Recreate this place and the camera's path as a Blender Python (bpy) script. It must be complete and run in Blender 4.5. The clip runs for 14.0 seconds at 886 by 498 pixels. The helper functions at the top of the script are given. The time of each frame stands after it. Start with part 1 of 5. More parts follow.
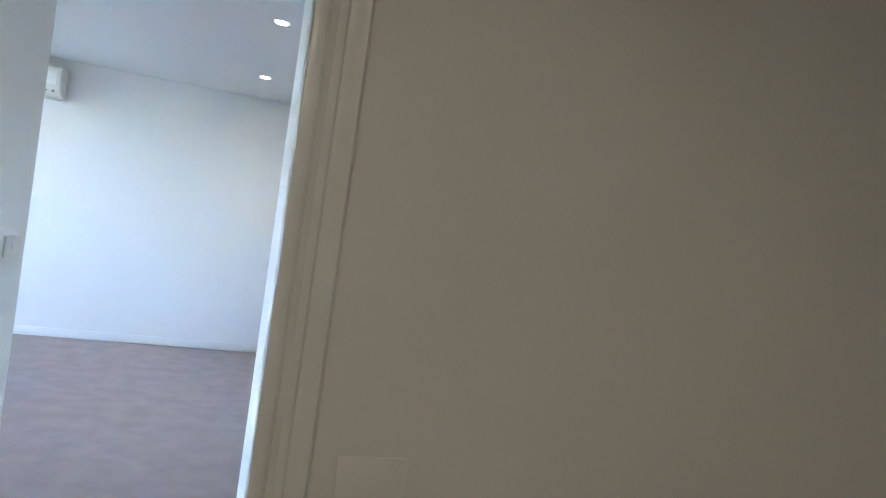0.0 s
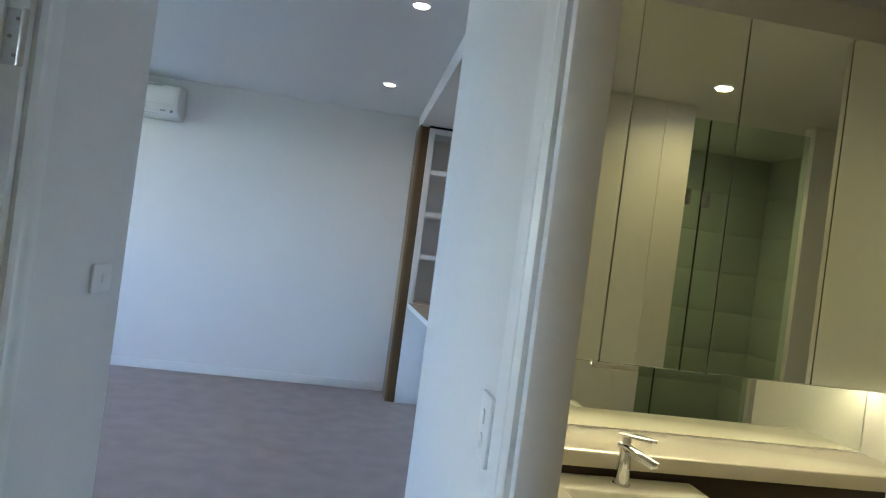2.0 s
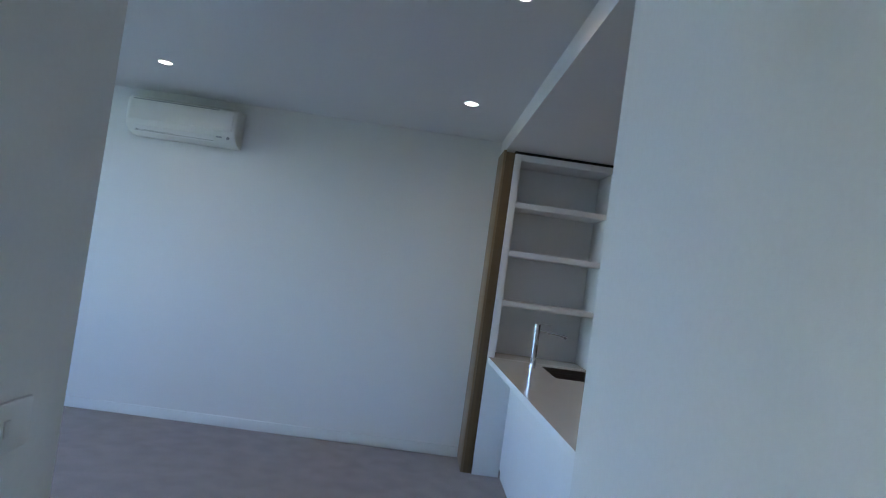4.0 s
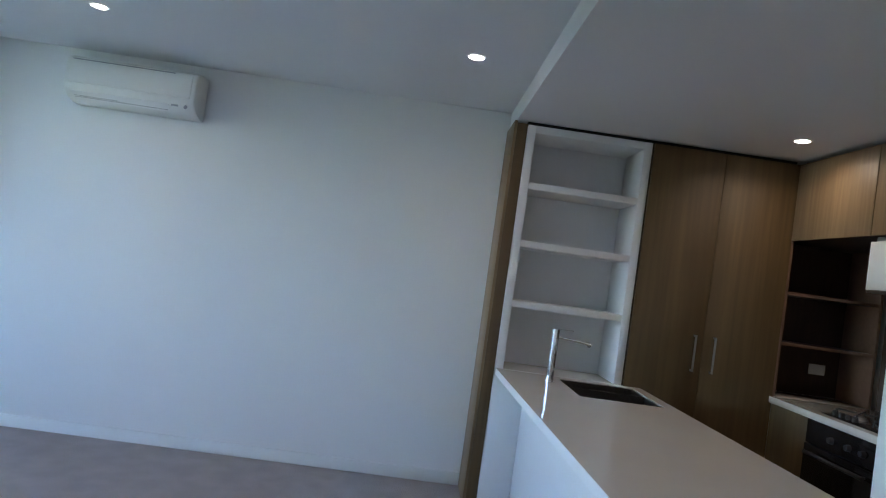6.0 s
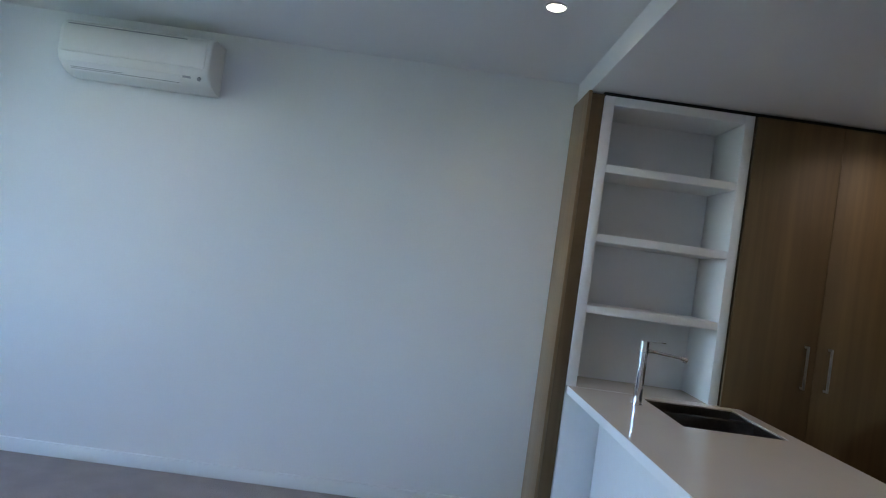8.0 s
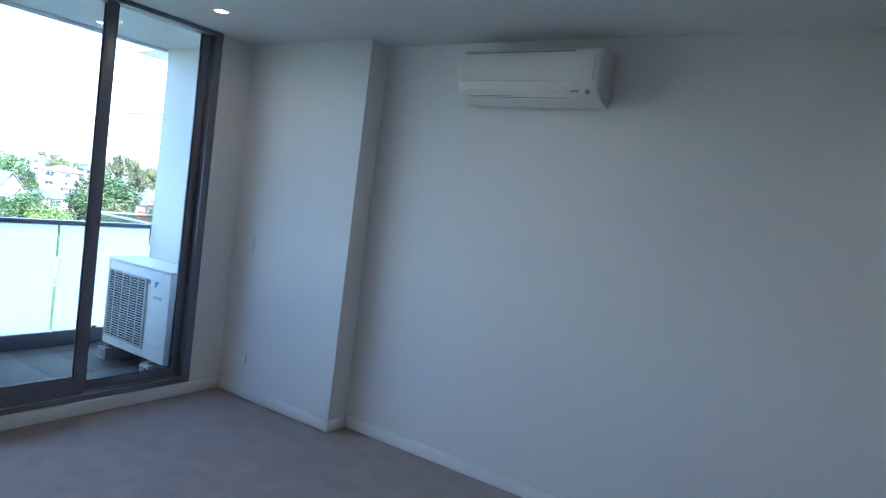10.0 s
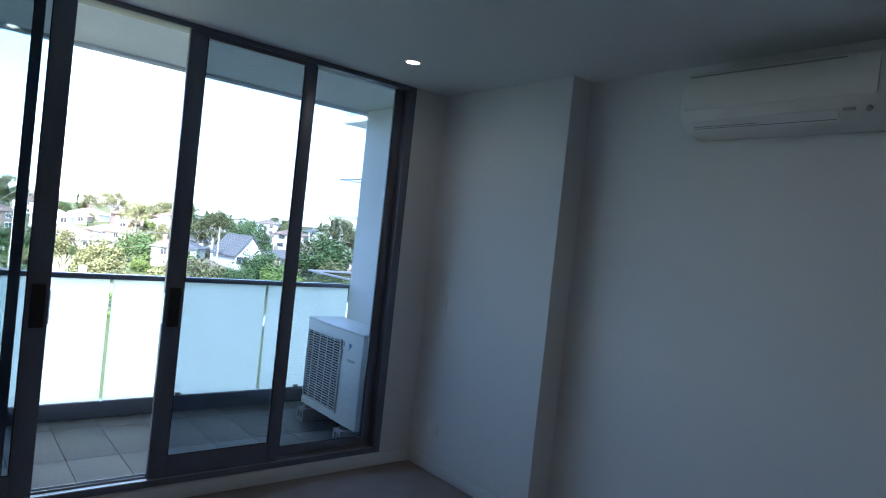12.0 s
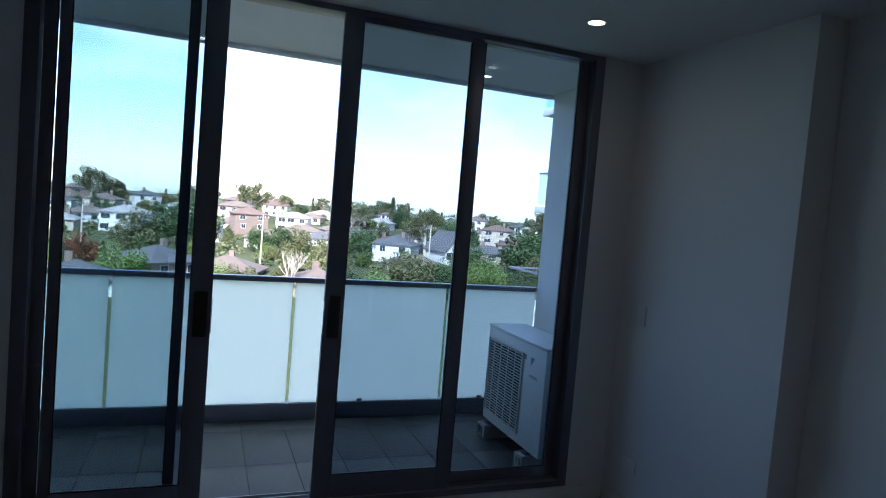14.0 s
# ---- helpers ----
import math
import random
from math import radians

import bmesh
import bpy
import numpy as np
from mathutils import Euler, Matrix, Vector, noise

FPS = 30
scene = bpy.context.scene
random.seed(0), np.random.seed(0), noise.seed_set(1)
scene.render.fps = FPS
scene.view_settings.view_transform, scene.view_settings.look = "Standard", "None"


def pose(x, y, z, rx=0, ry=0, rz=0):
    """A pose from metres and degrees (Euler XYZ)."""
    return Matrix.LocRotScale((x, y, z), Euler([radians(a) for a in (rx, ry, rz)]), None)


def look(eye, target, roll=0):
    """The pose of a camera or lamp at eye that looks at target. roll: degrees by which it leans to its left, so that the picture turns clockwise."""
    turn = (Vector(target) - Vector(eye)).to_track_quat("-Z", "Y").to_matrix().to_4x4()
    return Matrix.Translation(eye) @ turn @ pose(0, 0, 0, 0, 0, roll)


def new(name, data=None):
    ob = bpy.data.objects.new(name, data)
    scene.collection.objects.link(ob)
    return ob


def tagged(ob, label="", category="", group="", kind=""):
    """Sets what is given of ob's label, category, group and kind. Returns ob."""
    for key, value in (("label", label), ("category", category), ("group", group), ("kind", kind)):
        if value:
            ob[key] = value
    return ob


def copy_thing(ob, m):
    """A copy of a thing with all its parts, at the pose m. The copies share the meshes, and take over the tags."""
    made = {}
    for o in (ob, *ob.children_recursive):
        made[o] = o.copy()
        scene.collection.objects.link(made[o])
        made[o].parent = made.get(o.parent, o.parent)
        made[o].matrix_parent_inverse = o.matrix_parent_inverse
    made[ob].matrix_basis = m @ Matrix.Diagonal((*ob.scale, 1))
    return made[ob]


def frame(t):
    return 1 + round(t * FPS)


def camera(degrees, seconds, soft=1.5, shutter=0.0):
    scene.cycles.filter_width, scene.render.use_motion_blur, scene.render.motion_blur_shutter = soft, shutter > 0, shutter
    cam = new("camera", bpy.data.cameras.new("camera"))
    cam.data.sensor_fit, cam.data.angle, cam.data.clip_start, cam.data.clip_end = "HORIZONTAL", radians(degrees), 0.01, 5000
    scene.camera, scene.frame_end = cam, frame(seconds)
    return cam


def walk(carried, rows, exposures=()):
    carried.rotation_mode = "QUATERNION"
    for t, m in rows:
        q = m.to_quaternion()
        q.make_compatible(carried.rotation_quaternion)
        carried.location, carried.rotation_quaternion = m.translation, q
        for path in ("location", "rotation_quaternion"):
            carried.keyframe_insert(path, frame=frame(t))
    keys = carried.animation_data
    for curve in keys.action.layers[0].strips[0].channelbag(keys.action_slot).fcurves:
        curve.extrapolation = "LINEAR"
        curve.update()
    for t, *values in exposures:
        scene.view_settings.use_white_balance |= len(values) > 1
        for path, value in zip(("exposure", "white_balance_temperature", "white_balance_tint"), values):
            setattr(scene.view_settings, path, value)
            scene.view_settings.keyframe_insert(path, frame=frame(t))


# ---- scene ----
cam = camera(70.0, 14.0, soft=1.1)
PATH = [
    (0, (-0.293, -6.89, 1.453), (0.293, -4.979, 1.426), 8.1),
    (0.5, (-0.381, -6.722, 1.346), (0.111, -4.783, 1.33), 7.7),
    (1, (-0.461, -6.524, 1.389), (0.043, -4.589, 1.375), 7.8),
    (1.5, (-0.488, -6.253, 1.366), (-0.044, -4.303, 1.38), 7.9),
    (2, (-0.46, -6.06, 1.4), (-0.178, -4.08, 1.409), 7.5),
    (2.5, (-0.503, -5.835, 1.457), (-0.31, -3.844, 1.492), 7.7),
    (3, (-0.531, -5.68, 1.512), (-0.404, -3.684, 1.542), 8.1),
    (3.5, (-0.539, -5.486, 1.529), (-0.468, -3.488, 1.591), 8.0),
    (6, (-0.485, -4.459, 1.493), (-0.418, -2.461, 1.551), 8.1),
    (6.5, (-0.476, -4.33, 1.485), (-0.407, -2.332, 1.527), 8.1),
    (7, (-0.504, -4.205, 1.466), (-0.437, -2.207, 1.496), 8.0),
    (7.5, (-0.593, -4.039, 1.5), (-0.539, -2.04, 1.507), 8.0),
    (8, (-0.717, -3.813, 1.509), (-0.691, -1.813, 1.528), 7.9),
    (8.5, (-0.928, -3.585, 1.617), (-0.932, -1.585, 1.599), 7.4),
    (9, (-0.792, -3.515, 1.638), (-1.22, -1.563, 1.57), 7.4),
    (11.5, (-1.181, -3.108, 1.598), (-2.611, -1.712, 1.524), 6.4),
    (12, (-1.266, -3.006, 1.626), (-2.815, -1.742, 1.593), 6.1),
    (12.5, (-1.44, -2.742, 1.637), (-3.115, -1.649, 1.606), 5.2),
    (13, (-1.56, -2.599, 1.617), (-3.335, -1.678, 1.569), 5.1),
    (13.5, (-1.63, -2.543, 1.604), (-3.469, -1.761, 1.536), 4.9),
    (14, (-1.684, -2.57, 1.663), (-3.551, -1.86, 1.552), 4.8),
]
walk(cam, [(t, look(eye, target, roll)) for t, eye, target, roll in PATH],
     exposures=[(0, 6.0, 5950, 14), (1.5, 5.25, 5950, 14), (2.2, 5.0, 5900, 14), (3.0, 4.6, 5750, 14), (3.5, 4.45, 5650, 14), (6, 4.78, 5900, 14), (8, 4.72, 5900, 14), (9, 4.58, 5900, 14), (11.5, 3.2, 5850, 14), (12.5, 2.65, 5850, 14), (14, 1.9, 5700, 14)])

# ---- world and sun ----
SUN_EL, SUN_DIR = radians(38), Vector((0.80, -0.42, 0.0)).normalized()   # towards the sun, behind the building
world = bpy.data.worlds.new("sky")
scene.world = world
world.use_nodes = True
wt = world.node_tree
bg = wt.nodes["Background"]
sky = wt.nodes.new("ShaderNodeTexSky")
sky.sky_type, sky.sun_disc, sky.sun_elevation = "NISHITA", False, SUN_EL
sky.sun_rotation = math.atan2(SUN_DIR.x, SUN_DIR.y)
sky.altitude, sky.dust_density, sky.ozone_density = 50, 0.9, 1.2
wcoord = wt.nodes.new("ShaderNodeTexCoord")
wmap = wt.nodes.new("ShaderNodeMapping")
wmap.inputs["Scale"].default_value = (2.2, 2.2, 7.0)
wnoise = wt.nodes.new("ShaderNodeTexNoise")
wnoise.inputs["Scale"].default_value, wnoise.inputs["Detail"].default_value = 1.6, 7
wramp = wt.nodes.new("ShaderNodeValToRGB")
wramp.color_ramp.elements[0].position, wramp.color_ramp.elements[1].position = 0.49, 0.80
wmix = wt.nodes.new("ShaderNodeMix")
wmix.data_type = "RGBA"
wmix.inputs[7].default_value = (6.2, 6.5, 7.0, 1)
wt.links.new(wcoord.outputs["Generated"], wmap.inputs["Vector"])
wt.links.new(wmap.outputs[0], wnoise.inputs["Vector"])
wt.links.new(wnoise.outputs[0], wramp.inputs[0])
wt.links.new(wramp.outputs[0], wmix.inputs[0])
wt.links.new(sky.outputs[0], wmix.inputs[6])
wt.links.new(wmix.outputs[2], bg.inputs["Color"])
bg.inputs["Strength"].default_value = 0.15
sun = new("sun", bpy.data.lights.new("sun", "SUN"))
sun.data.energy, sun.data.angle, sun.data.color = 4.2, radians(0.53), (1.0, 0.95, 0.87)
sun.matrix_world = look((0, 0, 0), tuple(-Vector((SUN_DIR.x * math.cos(SUN_EL), SUN_DIR.y * math.cos(SUN_EL), math.sin(SUN_EL)))))
sun.location = (0, 0, 60)

H, KS, BS = 2.645, 2.515, 2.42          # ceilings: living, kitchen, bathroom
HRX, HLX = -0.197, -1.075               # hall walls
CORNER_R, CORNER_L = -4.085, -4.205
WX = -4.875                           # window wall, inner face
PY = -5.90                            # doorway wall, near face


def lamp(name, x, y, z, watts, colour, size=0.075, spread=150):
    ob = new(name, bpy.data.lights.new(name, "AREA"))
    ob.data.shape, ob.data.size, ob.data.energy, ob.data.color = "DISK", size, watts, colour
    ob.data.spread = radians(spread)
    ob.location = (x, y, z)
    return ob


WARM, BATH = (1.0, 0.80, 0.58), (1.0, 0.79, 0.25)
LIVING_LIGHTS = [(-0.338, -1.079), (-0.272, -2.80), (-2.416, -0.965), (-2.41, -2.80), (-4.36, -0.86)]
for dx, dy in LIVING_LIGHTS:
    lamp("downlight_lamp", dx, dy, H - 0.012, 0.06, WARM)
KITCHEN_LIGHTS = [(1.613, -0.886), (1.613, -2.35)]
for dx, dy in KITCHEN_LIGHTS:
    lamp("downlight_lamp", dx, dy, KS - 0.012, 0.085, WARM)
# Unseen bedroom lamp behind the start, added to brighten the doorway wall.
lamp("downlight_lamp", -0.5, -7.5, H - 0.012, 0.13, (1.0, 0.86, 0.60))
# The last one is added out of sight, to brighten the shower recess.
BATH_LIGHTS = [(1.30, -5.45), (0.32, -4.75), (1.58, -6.45)]
for dx, dy in BATH_LIGHTS:
    lamp("downlight_lamp", dx, dy, BS - 0.012, 0.07, BATH)


# ---- materials ----
def mat(name, colour, rough=0.5, metal=0.0, grain=0.0, grain_scale=60.0, stain=0.0, stain_scale=1.5, bump=0.0, bump_scale=200.0,
        stretch=(1, 1, 1), dark=None, coat=0.0, spec=0.5, random_tint=0.0):
    m = bpy.data.materials.new(name)
    m.use_nodes = True
    nt = m.node_tree
    b = nt.nodes["Principled BSDF"]
    b.inputs["Roughness"].default_value, b.inputs["Metallic"].default_value = rough, metal
    b.inputs["Coat Weight"].default_value, b.inputs["Specular IOR Level"].default_value = coat, spec
    co = nt.nodes.new("ShaderNodeTexCoord")
    mp = nt.nodes.new("ShaderNodeMapping")
    mp.inputs["Scale"].default_value = stretch
    nt.links.new(co.outputs["Object"], mp.inputs["Vector"])
    base = nt.nodes.new("ShaderNodeRGB")
    base.outputs[0].default_value = (*colour, 1)
    out = base.outputs[0]

    def layer(out, scale, amount, detail, target):
        n = nt.nodes.new("ShaderNodeTexNoise")
        n.inputs["Scale"].default_value, n.inputs["Detail"].default_value = scale, detail
        nt.links.new(mp.outputs[0], n.inputs["Vector"])
        r = nt.nodes.new("ShaderNodeMapRange")
        r.inputs["From Min"].default_value, r.inputs["From Max"].default_value = 0.35, 0.65
        r.inputs["To Max"].default_value = amount
        nt.links.new(n.outputs[0], r.inputs[0])
        x = nt.nodes.new("ShaderNodeMix")
        x.data_type = "RGBA"
        x.inputs[7].default_value = (*target, 1)
        nt.links.new(r.outputs[0], x.inputs[0])
        nt.links.new(out, x.inputs[6])
        return x.outputs[2]
    low = dark or tuple(c * 0.55 for c in colour)
    if grain:
        out = layer(out, grain_scale, grain, 5, low)
    if stain:
        out = layer(out, stain_scale, stain, 3, low)
    if random_tint:
        info = nt.nodes.new("ShaderNodeObjectInfo")
        hs = nt.nodes.new("ShaderNodeHueSaturation")
        mr = nt.nodes.new("ShaderNodeMapRange")
        mr.inputs["To Min"].default_value, mr.inputs["To Max"].default_value = 1 - random_tint, 1 + random_tint
        nt.links.new(info.outputs["Random"], mr.inputs[0])
        nt.links.new(mr.outputs[0], hs.inputs["Value"])
        nt.links.new(out, hs.inputs["Color"])
        out = hs.outputs[0]
    nt.links.new(out, b.inputs["Base Color"])
    if bump:
        n = nt.nodes.new("ShaderNodeTexNoise")
        n.inputs["Scale"].default_value, n.inputs["Detail"].default_value = bump_scale, 4
        nt.links.new(mp.outputs[0], n.inputs["Vector"])
        bp = nt.nodes.new("ShaderNodeBump")
        bp.inputs["Strength"].default_value, bp.inputs["Distance"].default_value = bump, 0.01
        nt.links.new(n.outputs[0], bp.inputs["Height"])
        nt.links.new(bp.outputs[0], b.inputs["Normal"])
    return m


def glow(name, colour, strength):
    m = bpy.data.materials.new(name)
    m.use_nodes = True
    b = m.node_tree.nodes["Principled BSDF"]
    b.inputs["Emission Color"].default_value, b.inputs["Emission Strength"].default_value = (*colour, 1), strength
    return m


def glass(name, tint, gloss=0.5):
    """A thin pane: tinted, clear, with a mirror film that grows at grazing angles."""
    m = bpy.data.materials.new(name)
    m.use_nodes = True
    nt = m.node_tree
    nt.nodes.remove(nt.nodes["Principled BSDF"])
    tr, gl, mx, fr = (nt.nodes.new("ShaderNode" + k) for k in ("BsdfTransparent", "BsdfGlossy", "MixShader", "LayerWeight"))
    tr.inputs["Color"].default_value = (*tint, 1)
    gl.inputs["Roughness"].default_value = 0.01
    fr.inputs["Blend"].default_value = 0.5
    pw, ad = nt.nodes.new("ShaderNodeMath"), nt.nodes.new("ShaderNodeMath")
    pw.operation, pw.inputs[1].default_value = "POWER", 4.5
    ad.operation, ad.inputs[1].default_value, ad.inputs[2].default_value = "MULTIPLY_ADD", 0.75, 0.06 * gloss
    nt.links.new(fr.outputs["Facing"], pw.inputs[0])
    nt.links.new(pw.outputs[0], ad.inputs[0])
    nt.links.new(ad.outputs[0], mx.inputs[0])
    nt.links.new(tr.outputs[0], mx.inputs[1])
    nt.links.new(gl.outputs[0], mx.inputs[2])
    nt.links.new(mx.outputs[0], nt.nodes["Material Output"].inputs[0])
    return m


def frosted(name, colour):
    m = bpy.data.materials.new(name)
    m.use_nodes = True
    nt = m.node_tree
    b = nt.nodes["Principled BSDF"]
    b.inputs["Base Color"].default_value, b.inputs["Roughness"].default_value = (*colour, 1), 0.25
    tl, mx = nt.nodes.new("ShaderNodeBsdfTranslucent"), nt.nodes.new("ShaderNodeMixShader")
    tl.inputs["Color"].default_value = (*colour, 1)
    mx.inputs[0].default_value = 0.85
    nt.links.new(b.outputs[0], mx.inputs[1])
    nt.links.new(tl.outputs[0], mx.inputs[2])
    nt.links.new(mx.outputs[0], nt.nodes["Material Output"].inputs[0])
    return m


PAINT = mat("wall_paint", (0.78, 0.78, 0.77), 0.62, grain=0.04, grain_scale=90, stain=0.05, stain_scale=0.9, bump=0.06, bump_scale=350)
CEIL = mat("ceiling_paint", (0.76, 0.76, 0.76), 0.8, grain=0.03, grain_scale=70, stain=0.05, stain_scale=0.7, bump=0.05, bump_scale=300)
TRIM = mat("gloss_trim_paint", (0.80, 0.81, 0.80), 0.32, grain=0.03, grain_scale=40, stain=0.05, stain_scale=2.5, bump=0.03, bump_scale=120)
CARPET = mat("carpet", (0.54, 0.475, 0.45), 0.97, grain=0.6, grain_scale=150, stain=0.32, stain_scale=6.5, bump=0.9, bump_scale=420, spec=0.1)
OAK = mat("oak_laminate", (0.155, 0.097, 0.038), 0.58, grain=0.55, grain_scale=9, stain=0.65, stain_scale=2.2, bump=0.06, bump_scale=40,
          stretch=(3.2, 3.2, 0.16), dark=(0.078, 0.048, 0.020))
# The same oak made paler: window light put into the colour.
OAK_LIT = mat("oak_lit_laminate", (0.26, 0.175, 0.092), 0.45, grain=0.5, grain_scale=15, stain=0.5, stain_scale=3, bump=0.05, bump_scale=40,
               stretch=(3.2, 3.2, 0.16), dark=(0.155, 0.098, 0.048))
BROWN = mat("brown_melamine", (0.060, 0.033, 0.022), 0.45, grain=0.5, grain_scale=20, stain=0.3, stain_scale=3, stretch=(3, 3, 0.25), bump=0.03, bump_scale=60)
# Brighter brown for niche edges: the warm light on them is in the colour.
BROWN_LIT_EDGE = mat("brown_lit_edging", (0.20, 0.115, 0.075), 0.4, grain=0.3, grain_scale=40)
WHITE = mat("white_laminate", (0.80, 0.81, 0.82), 0.35, grain=0.03, grain_scale=50, stain=0.05, stain_scale=2)
STONE = mat("stone_benchtop", (0.70, 0.66, 0.59), 0.12, grain=0.10, grain_scale=220, stain=0.08, stain_scale=3, coat=0.15)
CHROME = mat("chrome", (0.80, 0.81, 0.83), 0.06, 1.0, stain=0.06, stain_scale=12)
STEEL = mat("brushed_steel", (0.30, 0.275, 0.25), 0.3, 1.0, grain=0.35, grain_scale=60, stretch=(1, 12, 1))
SATIN = mat("satin_nickel", (0.62, 0.61, 0.60), 0.3, 1.0, grain=0.2, grain_scale=80)
DARKGAP = mat("dark_gap", (0.012, 0.012, 0.012), 0.8, grain=0.3, grain_scale=30)
BLACKGLASS = mat("black_oven_glass", (0.010, 0.010, 0.011), 0.08, stain=0.3, stain_scale=6)
IRON = mat("black_cast_iron", (0.022, 0.021, 0.021), 0.55, grain=0.4, grain_scale=90, bump=0.2, bump_scale=120)
PLASTIC = mat("white_plastic", (0.80, 0.80, 0.79), 0.33, stain=0.06, stain_scale=8)
ACPLASTIC = mat("warm_white_plastic", (0.78, 0.78, 0.75), 0.36, stain=0.07, stain_scale=5, grain=0.02, grain_scale=60)
GREYPLASTIC = mat("grey_plastic", (0.34, 0.35, 0.36), 0.45, stain=0.15, stain_scale=6)
ALU = mat("dark_anodised_aluminium", (0.18, 0.19, 0.235), 0.36, 0.25, grain=0.2, grain_scale=60, stain=0.2, stain_scale=3)
ALU_MILL = mat("mill_aluminium", (0.45, 0.46, 0.48), 0.35, 0.9, grain=0.2, grain_scale=60)
PANE = glass("tinted_glass", (0.62, 0.69, 0.75), 0.45)
CLEAR = glass("clear_glass", (0.88, 0.93, 0.92), 0.45)
SHOWER = glass("green_shower_glass", (0.82, 0.91, 0.87), 0.6)
FROST = frosted("frosted_glass", (0.93, 0.94, 0.87))
MIRROR = mat("mirror_silver", (0.86, 0.90, 0.84), 0.015, 1.0, stain=0.02, stain_scale=4)
CERAMIC = mat("white_ceramic", (0.82, 0.82, 0.80), 0.1, coat=0.3, stain=0.03, stain_scale=6)
WENGE = mat("dark_wenge_panel", (0.040, 0.022, 0.016), 0.4, grain=0.5, grain_scale=30, stretch=(0.3, 3, 3))
TILE = mat("grey_porcelain_tile", (0.085, 0.087, 0.095), 0.5, grain=0.35, grain_scale=35, stain=0.3, stain_scale=4, bump=0.12, bump_scale=90, random_tint=0.10)
GROUT = mat("dark_grout", (0.045, 0.045, 0.045), 0.9, grain=0.3, grain_scale=120)
WALLTILE = mat("pale_wall_tile", (0.62, 0.64, 0.60), 0.2, grain=0.06, grain_scale=20, stain=0.08, stain_scale=2, random_tint=0.04)
RENDERED = mat("rendered_wall", (0.72, 0.73, 0.74), 0.85, grain=0.1, grain_scale=40, stain=0.14, stain_scale=1.2, bump=0.25, bump_scale=160)
CONCRETE = mat("concrete_block", (0.42, 0.42, 0.41), 0.95, grain=0.4, grain_scale=70, bump=0.5, bump_scale=90)
LENS = glow("downlight_lens", (1.0, 0.88, 0.70), 1.5)
LED = glow("led_strip", (1.0, 0.84, 0.45), 0.75)
BLUEMARK = mat("blue_print", (0.03, 0.25, 0.48), 0.4, stain=0.2, stain_scale=30)
GREYMARK = mat("grey_print", (0.40, 0.41, 0.42), 0.4, stain=0.2, stain_scale=30)


# ---- building blocks ----
def box(bm, x0, y0, z0, x1, y1, z1, bev=0.0):
    """A box between two corners, its edges rounded off by bev."""
    v = [bm.verts.new((x, y, z)) for x in (x0, x1) for y in (y0, y1) for z in (z0, z1)]
    f = [bm.faces.new([v[i] for i in q]) for q in ((0, 1, 3, 2), (4, 6, 7, 5), (0, 4, 5, 1), (2, 3, 7, 6), (0, 2, 6, 4), (1, 5, 7, 3))]
    if bev:
        bmesh.ops.bevel(bm, geom=list({e for q in f for e in q.edges}), offset=bev, segments=2, affect="EDGES", profile=0.5)


def boxes(*rows, bev=0.0):
    bm = bmesh.new()
    for r in rows:
        box(bm, *r, bev)
    return bm


def rod(bm, a, b, r0, r1=None, seg=20):
    """A round bar from a to b."""
    a, b = Vector(a), Vector(b)
    m = Matrix.Translation((a + b) / 2) @ (b - a).to_track_quat("Z", "Y").to_matrix().to_4x4()
    bmesh.ops.create_cone(bm, cap_ends=True, segments=seg, radius1=r0, radius2=r0 if r1 is None else r1, depth=(b - a).length, matrix=m)


def prism(bm, outline, axis, lo, hi):
    """An outline pushed along an axis; its two coordinates are those of the other two axes, in order."""
    def at(p, d):
        return {"x": (d, *p), "y": (p[0], d, p[1]), "z": (*p, d)}[axis]
    a, b = ([bm.verts.new(at(p, d)) for p in outline] for d in (lo, hi))
    n = len(outline)
    for i in range(n):
        bm.faces.new((a[i], a[(i + 1) % n], b[(i + 1) % n], b[i]))
    bm.faces.new(a), bm.faces.new(b[::-1])


def ring(bm, c, r0, r1, z0, z1, seg=36):
    """A flat ring with an upright axis."""
    loops = []
    for r, z in ((r0, z0), (r1, z0), (r1, z1), (r0, z1)):
        loops.append([bm.verts.new((c[0] + r * math.cos(2 * math.pi * k / seg), c[1] + r * math.sin(2 * math.pi * k / seg), z)) for k in range(seg)])
    for i in range(4):
        a, b = loops[i], loops[(i + 1) % 4]
        for k in range(seg):
            bm.faces.new((a[k], a[(k + 1) % seg], b[(k + 1) % seg], b[k]))


def smooth(bm, angle=0.6):
    for f in bm.faces:
        f.smooth = True
    for e in bm.edges:
        if len(e.link_faces) == 2 and e.calc_face_angle(0) > angle:
            e.smooth = False


def part(name, bm, material, parent=None, label="", soft=True):
    bmesh.ops.recalc_face_normals(bm, faces=bm.faces)
    if soft:
        smooth(bm)
    me = bpy.data.meshes.new(name)
    bm.to_mesh(me)
    bm.free()
    me.materials.append(material)
    ob = new(name, me)
    if parent:
        ob.parent = parent
        ob.matrix_parent_inverse = Matrix.Translation(-parent.location)
    if label:
        tagged(ob, label)
    return ob


def thing(name, x, y, z, label, category, group=""):
    ob = new(name)
    ob.location = (x, y, z)
    ob.empty_display_size = 0.1
    return tagged(ob, label, category, group)


def fixed(name, bm, material, label, category):
    return tagged(part(name, bm, material), label, category, kind="structure")


